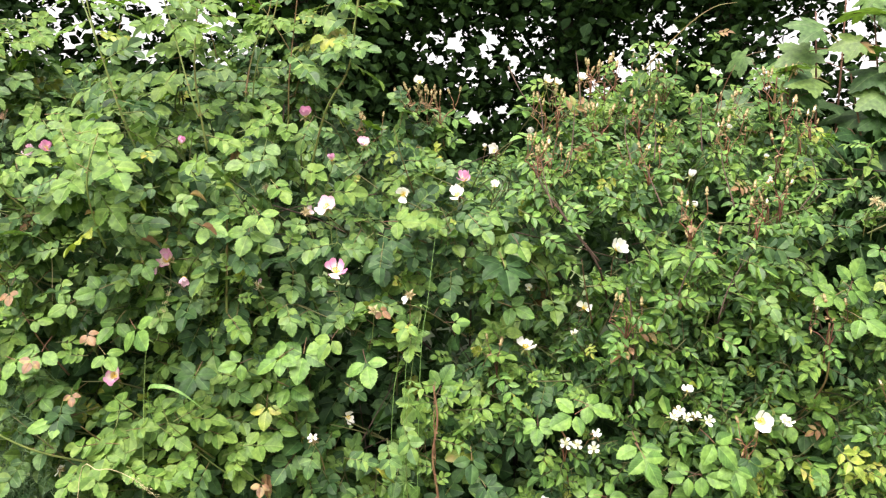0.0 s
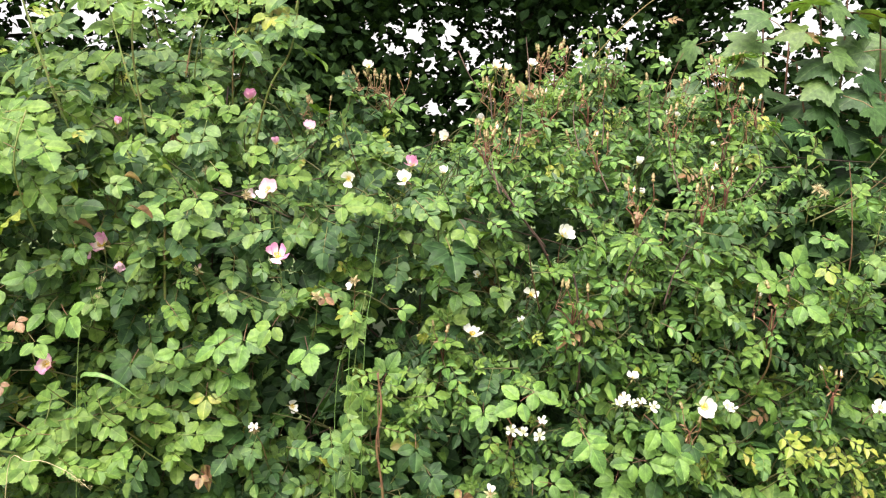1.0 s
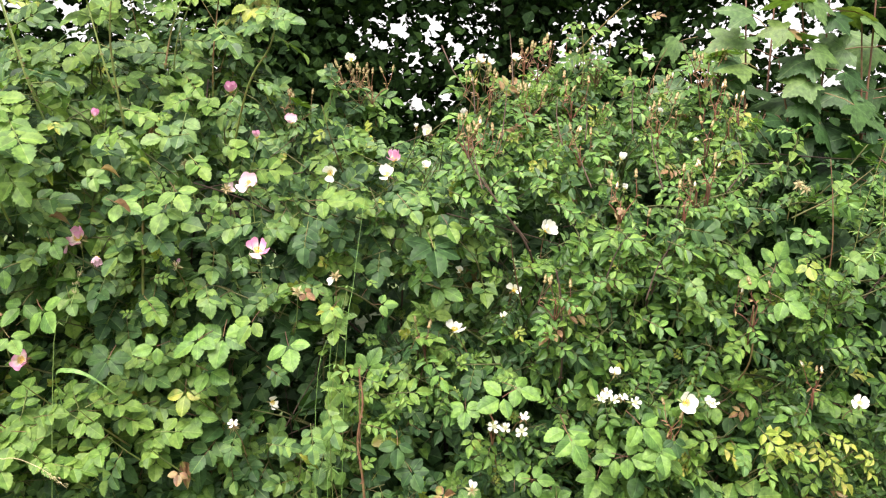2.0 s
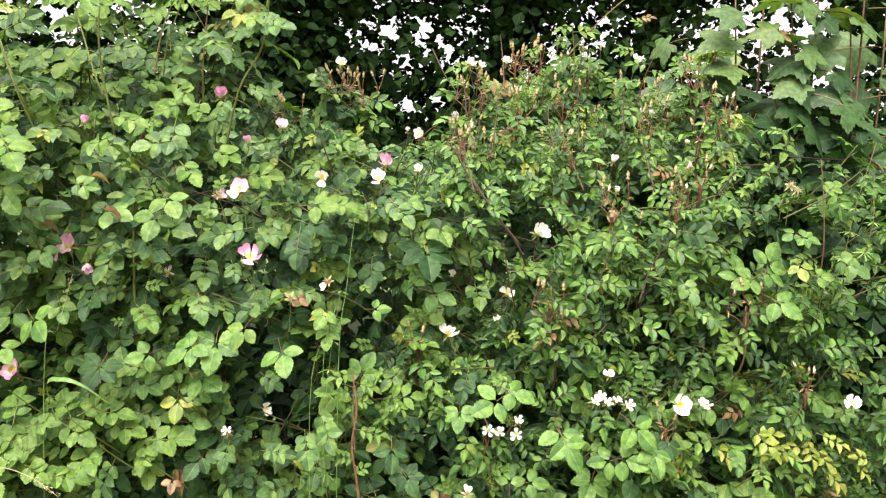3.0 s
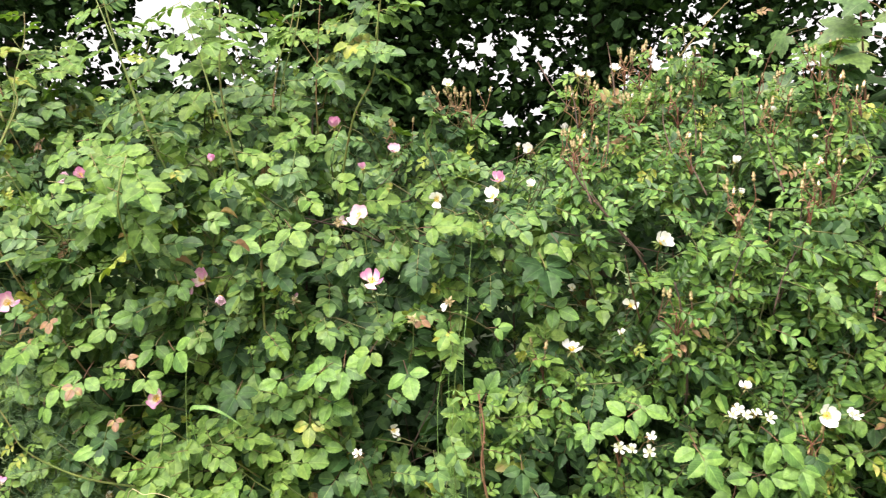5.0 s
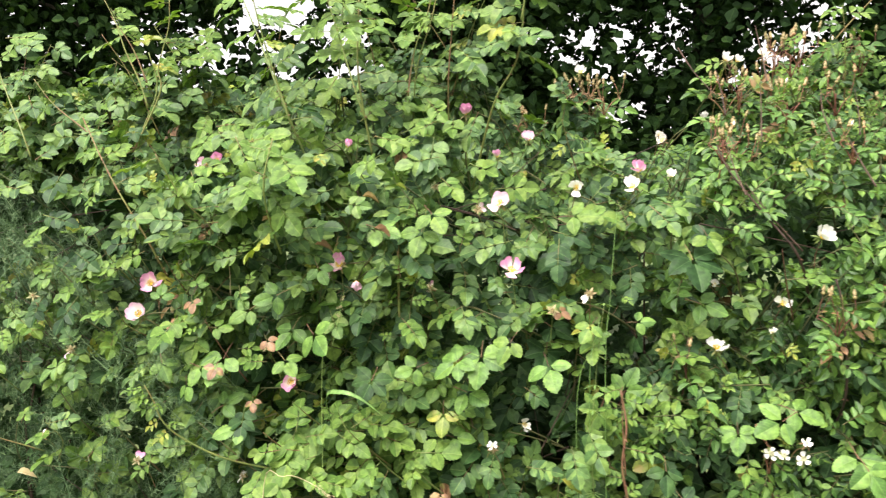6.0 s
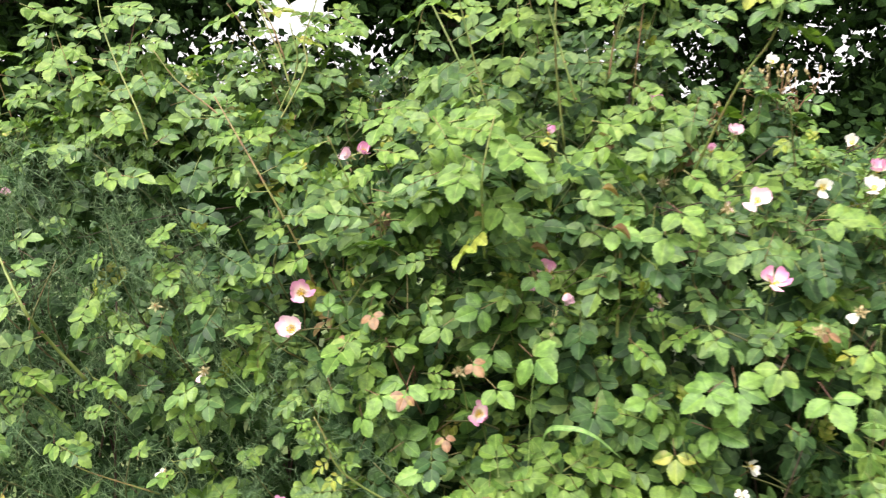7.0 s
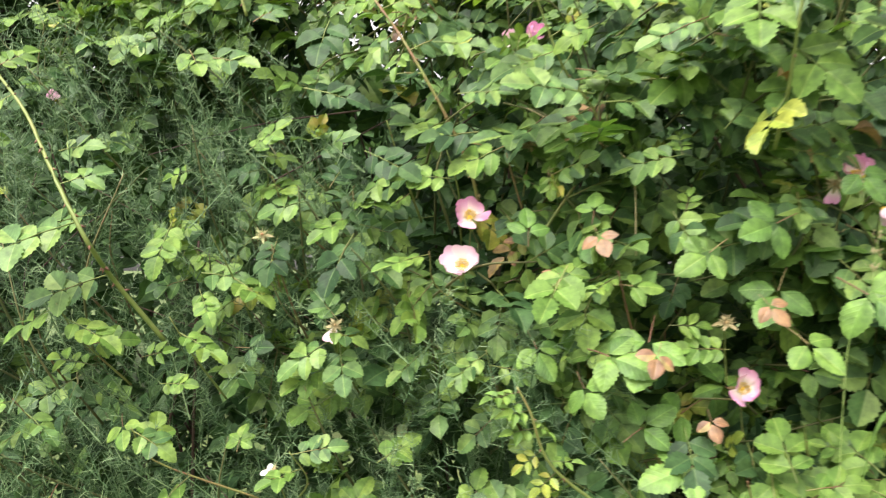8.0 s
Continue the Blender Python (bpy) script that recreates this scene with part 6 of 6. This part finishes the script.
def bud_cluster(parent, place, count, reach=0.06, pale=0):
    """Upright red-brown stalks that fork from one stem, each with a bud."""
    p = np.array(place)
    b = Build()
    b.add(*tube(curve_through([p + (rng.normal(0, 0.01), 0.05, -0.17), p + (0, 0.02, -0.09), p + (0, 0, -0.04)], 3), np.linspace(0.002, 0.0015, 7), 5))
    ends = []
    forks = [p + ((k - 1) * reach * 0.5 * (1 if count > 3 else 0.3) + rng.normal(0, 0.004), rng.normal(0, 0.01), -0.05 + rng.normal(0, 0.006)) for k in range(3)]
    for fork in forks[:count]:
        b.add(*tube(curve_through([p + (0, 0.005, -0.095), (p + fork) / 2 + (0, 0, -0.04), fork], 3), np.linspace(0.0016, 0.0012, 7), 4))
    for k in range(count):
        a = k * 2.4
        root = forks[k % 3]
        mid = root + (math.cos(a) * 0.014, math.sin(a) * 0.011, 0.019)
        end = mid + (math.cos(a) * 0.009 + rng.normal(0, 0.005), rng.normal(0, 0.004), 0.014 + 0.026 * rng.uniform())
        b.add(*tube(curve_through([root, mid, end], 3), np.linspace(0.0011, 0.0008, 7), 4))
        ends.append((end, unit(end - mid + (0, 0, 0.02))))
        for q in range(2):
            v, f, uv = leaf_blade(rng.uniform(0.012, 0.02), 0.0045, 3, 0, 0.2, 0.3)
            rot = turned((rng.normal(0, 0.4), -0.6, 0.6), (math.cos(a) + rng.normal(0, 0.5), -0.2, 0.5 + rng.normal(0, 0.4)))
            b.add(v @ rot.T + root + (mid - root) * (0.3 + 0.35 * q), f, 1, uv)
    for k in range(5):
        a = k * 1.3 + rng.uniform(0, 0.5)
        out = np.array([math.cos(a), -0.5, rng.uniform(-0.3, 0.4)])
        at = p + (0, 0.02, -0.06 - 0.022 * k)
        FIELD.leaf(parent, (int(rng.integers(len(FIELD.t))), choose((0.7, 0.05, 0.25, 0, 0)), matrix(at, turned(unit((0.3 * out[0], -0.6, 0.75) + rng.normal(0, 0.25, 3)), out), rng.uniform(0.7, 1.0))))
    head = part("inflorescence", b.mesh("inflorescence", [STALK, BRONZE_LEAF]), parent, "red-brown stalks with pointed rose buds")
    for k, (e, d) in enumerate(ends):
        m = Matrix(matrix(e, turned(d + rng.normal(0, 0.12, 3), (0.3, 1, 0.1)), rng.uniform(0.85, 1.25)).tolist())
        sub_part("bud", CREAM_BUD if k < pale else BUD, head, head.matrix_basis.inverted() @ Matrix.Translation(-parent.location) @ m)


BUDS = [((-0.095, 2.5, 1.985), 8, 0), ((-0.01, 2.52, 1.98), 7, 0), ((-0.05, 2.54, 1.975), 5, 0), ((0.29, 2.3, 1.93), 5, 1), ((0.461, 2.45, 2.045), 5, 0), ((0.531, 2.5, 2.075), 5, 0), ((0.28, 2.15, 1.76), 6, 0), ((0.25, 2.12, 1.79), 4, 0), ((0.769, 2.4, 1.96), 6, 0), ((0.426, 2.3, 1.9), 5, 1), ((0.933, 1.95, 1.38), 5, 1), ((0.454, 1.98, 1.39), 4, 0), ((0.653, 2.05, 1.55), 4, 0)]
BUDS += [((0.842, 2.1, 1.665), 5, 1), ((1.0, 2.3, 1.85), 5, 2), ((0.809, 2.3, 1.84), 4, 1), ((0.553, 2.4, 1.92), 5, 0), ((-0.224, 2.4, 1.885), 5, 1), ((0.143, 2.05, 1.28), 2, 0), ((0.735, 1.95, 1.085), 3, 0), ((0.309, 2.0, 1.08), 2, 1), ((1.11, 1.99, 1.17), 3, 2), ((0.36, 2.42, 1.98), 4, 0), ((0.62, 2.45, 2.02), 5, 1), ((0.68, 2.3, 1.85), 4, 0), ((0.9, 2.42, 1.97), 5, 1), ((0.5, 2.2, 1.78), 3, 1)]
for p, n, pale in BUDS:
    bud_cluster(rose_centre if p[0] < -0.15 else field_a if p[0] < 0.72 else field_b, p, n, 0.08, pale)

for bx, bz, n, pale in ((0.322, 1.933, 2, 0), (0.422, 1.886, 5, 1), (0.546, 1.906, 4, 0), (0.284, 1.781, 4, 1), (0.467, 2.026, 4, 0), (0.428, 2.038, 2, 0), (0.637, 2.017, 4, 0), (0.542, 1.772, 4, 1), (0.772, 1.855, 4, 0), (0.935, 1.904, 3, 1), (0.991, 1.895, 2, 1), (0.955, 1.86, 1, 1), (0.852, 1.677, 3, 2), (0.782, 1.631, 3, 1)):
    bud_cluster(field_a if bx < 0.72 else field_b, (bx, min(2.42, front_of(bx, bz) - 0.05), bz), n, 0.06, pale)

for i in range(4):
    bx, bz = rng.uniform(0.16, 1.02), rng.uniform(1.42, 2.0)
    bz = min(bz, top_of(bx) + 0.03)
    bud_cluster(field_a if bx < 0.7 else field_b, (bx, front_of(bx, bz) - 0.02, bz + 0.04), int(rng.integers(2, 6)), 0.06, int(rng.integers(0, 2)))

for p, face, size, lift, count in FIELD_ROSES:
    owner = rose_centre if p[0] < 0.02 else field_a if p[0] < 0.72 else field_b
    flower(owner, p, "white", face, size * 0.92, lift + 12, count)
    stalk_to(owner, p, CANE_RED, 0.07)

for p in BRAMBLE_FLOWERS:
    flower(bramble_a if p[0] < 0 else bramble_b, p, "bramble", (rng.normal(0, 0.3), -0.8, 0.5), rng.uniform(0.75, 1.15), 22)
    stalk_to(bramble_a if p[0] < 0 else bramble_b, p, None, 0.05)


# spent flowers: dry sepals, sometimes a last petal hanging
def spent_flower(parent, place, petals=1, kind="pink"):
    p, b = np.array(place), Build()
    b.add(*tube([(0, 0, -0.02), (0, 0, -0.006), (0, 0, 0.004)], [0.0015, 0.004, 0.002], 6), 0)
    for k in range(34):
        a, e = k * 2.4, rng.uniform(-0.1, 1.0)
        d = unit((math.cos(a), math.sin(a), e))
        b.add(*tube([(0, 0, 0), d * rng.uniform(0.008, 0.016)], [0.0007, 0.0003], 3), 1)
    for k in range(5):
        a = k * 1.257
        rot = turned((0, 0, 1), (math.cos(a), math.sin(a), -0.1))
        v, f, uv = leaf_blade(rng.uniform(0.011, 0.02), 0.005, 3, 0.1, 0.1, rng.uniform(-0.5, 0.8))
        b.add(v @ rot.T, f, 1, uv)
    m = matrix(p, turned((rng.normal(0, 0.3), -0.8, 0.4), rng.normal(0, 1, 3)), 1.0)
    head = part("spent_flower", b.mesh("spent_flower", [HIP, SEPAL]), parent, "withered rose flower with dry tan sepals", m.tolist())
    for k in range(petals):
        sub_part("petal", PETALS[kind], head, pose(0, 0, 0.001, 0, 0, 90 * k + 40) @ pose(0, 0, 0, -35, 20, 0) @ Matrix.Scale(0.95, 4))
    stalk_to(parent, place)


# The last four stand in for loose petals; their withered heads are added.
for p, n, kind in (((-0.444, 1.975, 1.42), 2, "pink"), ((-1.387, 1.975, 1.282), 1, "pale"), ((-0.322, 1.94, 1.60), 1, "pale"), ((-0.075, 1.97, 1.40), 1, "white"), ((-0.69, 1.97, 1.472), 1, "pink"), ((-0.305, 1.945, 1.05), 0, "white"),
                   ((-0.16, 1.94, 1.365), 0, "pale"), ((-1.51, 2.0, 1.42), 0, "pale"), ((-1.10, 2.03, 1.55), 1, "pale"), ((1.073, 2.02, 1.636), 0, "white"), ((1.09, 2.02, 1.625), 0, "white"), ((-0.84, 1.93, 1.29), 0, "pink"), ((-0.43, 2.0, 1.66), 0, "pale"), ((-1.497, 2.004, 1.052), 1, "white"), ((-0.937, 1.986, 0.962), 1, "white"), ((0.256, 1.968, 0.886), 1, "white"), ((-1.252, 2.036, 0.980), 1, "pink")):
    spent_flower(rose_left if p[0] < -1.05 else rose_mid if p[0] < -0.4 else rose_centre if p[0] < 0.2 else field_b, p, n, kind)


# ---- hawthorn spray, cleavers and grasses in the hedge ----
hawthorn = thing("hawthorn_shoot", (1.0, 2.6, 0.17), "hawthorn shoot with small lobed leaves in the hedge", "hawthorn")
for bx, by, bz in ((1.04, 2.04, 1.66), (1.0, 2.05, 1.62), (0.93, 2.05, 1.55), (1.08, 2.03, 1.60), (0.02, 1.93, 1.13), (0.10, 1.95, 1.10), (0.06, 1.94, 1.17), (0.97, 2.08, 1.66)):
    spray(hawthorn, HAWTHORN, [(bx - 0.10, by + 0.16, bz - 0.12), (bx - 0.04, by + 0.05, bz - 0.03), (bx, by, bz + 0.03)], 12, (0.6, 0.0, 0.4, 0.0, 0.0), 0.0025, 0.001, TWIG, 0, 0.1, 1.0)


narrow = Build()
v_, f_, uv_ = leaf_blade(0.03, 0.0045, 3, 0, 0.1, 0.1)
NARROW = narrow.add(v_, f_, 0, uv_).mesh("narrow_leaf", [GRASS])


def cleavers(base, knots):
    """A goosegrass stem with whorls of narrow leaves."""
    t = thing("cleavers_stem", base, "thin green cleavers stem with whorled leaves", "weed", "cleavers in the hedge")
    line = curve_through(knots, 6)
    cane(t, knots, 0.0014, 0.0008, CANE_GREEN, 0, "stem")
    for i in range(2, len(line), 2):
        d = unit(line[i] - line[i - 1])
        for k in range(7):
            o = unit(np.cross(d, (0.3, 0.8, 0.4)))
            q = math.cos(k * 0.9) * o + math.sin(k * 0.9) * np.cross(d, o)
            part("leaf", NARROW, t, "", matrix(line[i], turned(d + q * 0.2, q + d * 0.25), rng.uniform(0.8, 1.1)).tolist())


cleavers((1.2, 2.55, 0.1), [(1.2, 2.55, 0.1), (1.19, 2.35, 1.0), (1.188, 2.02, 1.38), (1.2, 1.95, 1.58), (1.25, 1.95, 1.74)])
cleavers((1.3, 2.55, 0.1), [(1.3, 2.55, 0.1), (1.27, 2.35, 1.1), (1.245, 1.98, 1.47), (1.26, 1.97, 1.66)])
cleavers((-0.03, 2.1, 0.1), [(-0.03, 2.1, 0.1), (-0.08, 1.95, 0.95), (-0.07, 1.93, 1.2), (-0.045, 1.95, 1.38)])


def grass_stalk(knots, label, head=0.10, mat=None):
    """A grass stem with a flat blade and a loose seed head."""
    t = thing("grass_stalk", knots[0], label, "grass", "tall grass in the hedge")
    line = curve_through(knots, 6)
    cane(t, knots, 0.0013, 0.0007, mat or GRASS, 0, "stem")
    b = Build()
    for k in range(46 if head else 0):
        q = 1 - head * rng.uniform() / max(0.05, np.linalg.norm(line[-1] - line[0]))
        p = line[int(q * (len(line) - 1))] + rng.normal(0, 0.003, 3)
        v, f, uv = leaf_blade(0.008, 0.002, 2, 0, 0.3, 0)
        b.add(v @ turned(rng.normal(0, 1, 3), unit(line[-1] - line[-3]) + rng.normal(0, 0.3, 3)).T + p, f, 0, uv)
    if head:
        part("seed_head", b.mesh("seed_head", [STRAW]), t, "pale loose seed head")
    return t


for knots, label, head, mat in (
        ([(-0.08, 2.0, 0.1), (-0.085, 1.92, 1.139), (-0.054, 1.95, 1.351)], "thin green grass stalk", 0.0, None), ([(-0.06, 2.0, 0.1), (-0.05, 1.93, 1.15), (-0.03, 1.96, 1.40), (-0.008, 2.0, 1.596)], "thin green grass stalk", 0.0, None),
        ([(-0.10, 2.0, 0.1), (-0.115, 1.93, 1.1), (-0.06, 1.95, 1.30)], "thin green grass stalk", 0.0, None), ([(-0.74, 2.0, 0.1), (-0.703, 1.92, 1.176), (-0.672, 1.92, 1.296), (-0.645, 1.94, 1.42)], "grass stalk with a loose tan seed head", 0.22, None),
        ([(-0.86, 1.92, 0.1), (-0.83, 1.85, 0.93), (-0.773, 1.84, 1.008), (-0.70, 1.84, 0.99), (-0.644, 1.85, 0.94)], "bent grass stalk with a tan seed head", 0.2, STRAW), ([(-0.95, 1.98, 1.38), (-0.956, 1.98, 1.508), (-1.02, 1.98, 1.55), (-1.10, 1.98, 1.595)], "bare pale twig leaning through the rose", 0.0, STRAW)):
    grass_stalk(knots, label, head, mat)

blade_line = curve_through([(-0.68, 1.95, 1.05), (-0.675, 1.87, 1.18), (-0.63, 1.83, 1.203), (-0.584, 1.83, 1.189), (-0.527, 1.85, 1.137)], 5)
bl = Build()
half = np.array([0, 0.003, 0.0045])
wid = np.sin(np.linspace(0.25, 3.1, len(blade_line)))[:, None]
bl.add(np.vstack([blade_line - half * wid, blade_line + half * wid + (0, -0.002, 0)]), [[i, i + 1, len(blade_line) + i + 1, len(blade_line) + i] for i in range(len(blade_line) - 1)], 0, np.vstack([np.column_stack([np.full(len(blade_line), 0.1), np.linspace(0, 1, len(blade_line))]), np.column_stack([np.full(len(blade_line), 0.9), np.linspace(0, 1, len(blade_line))])]))
grass_leaf = thing("grass_leaf", (-0.68, 1.95, 1.05), "broad pale green grass blade bent over the leaves", "grass")
part("blade", bl.mesh("blade", [GRASS]), grass_leaf)
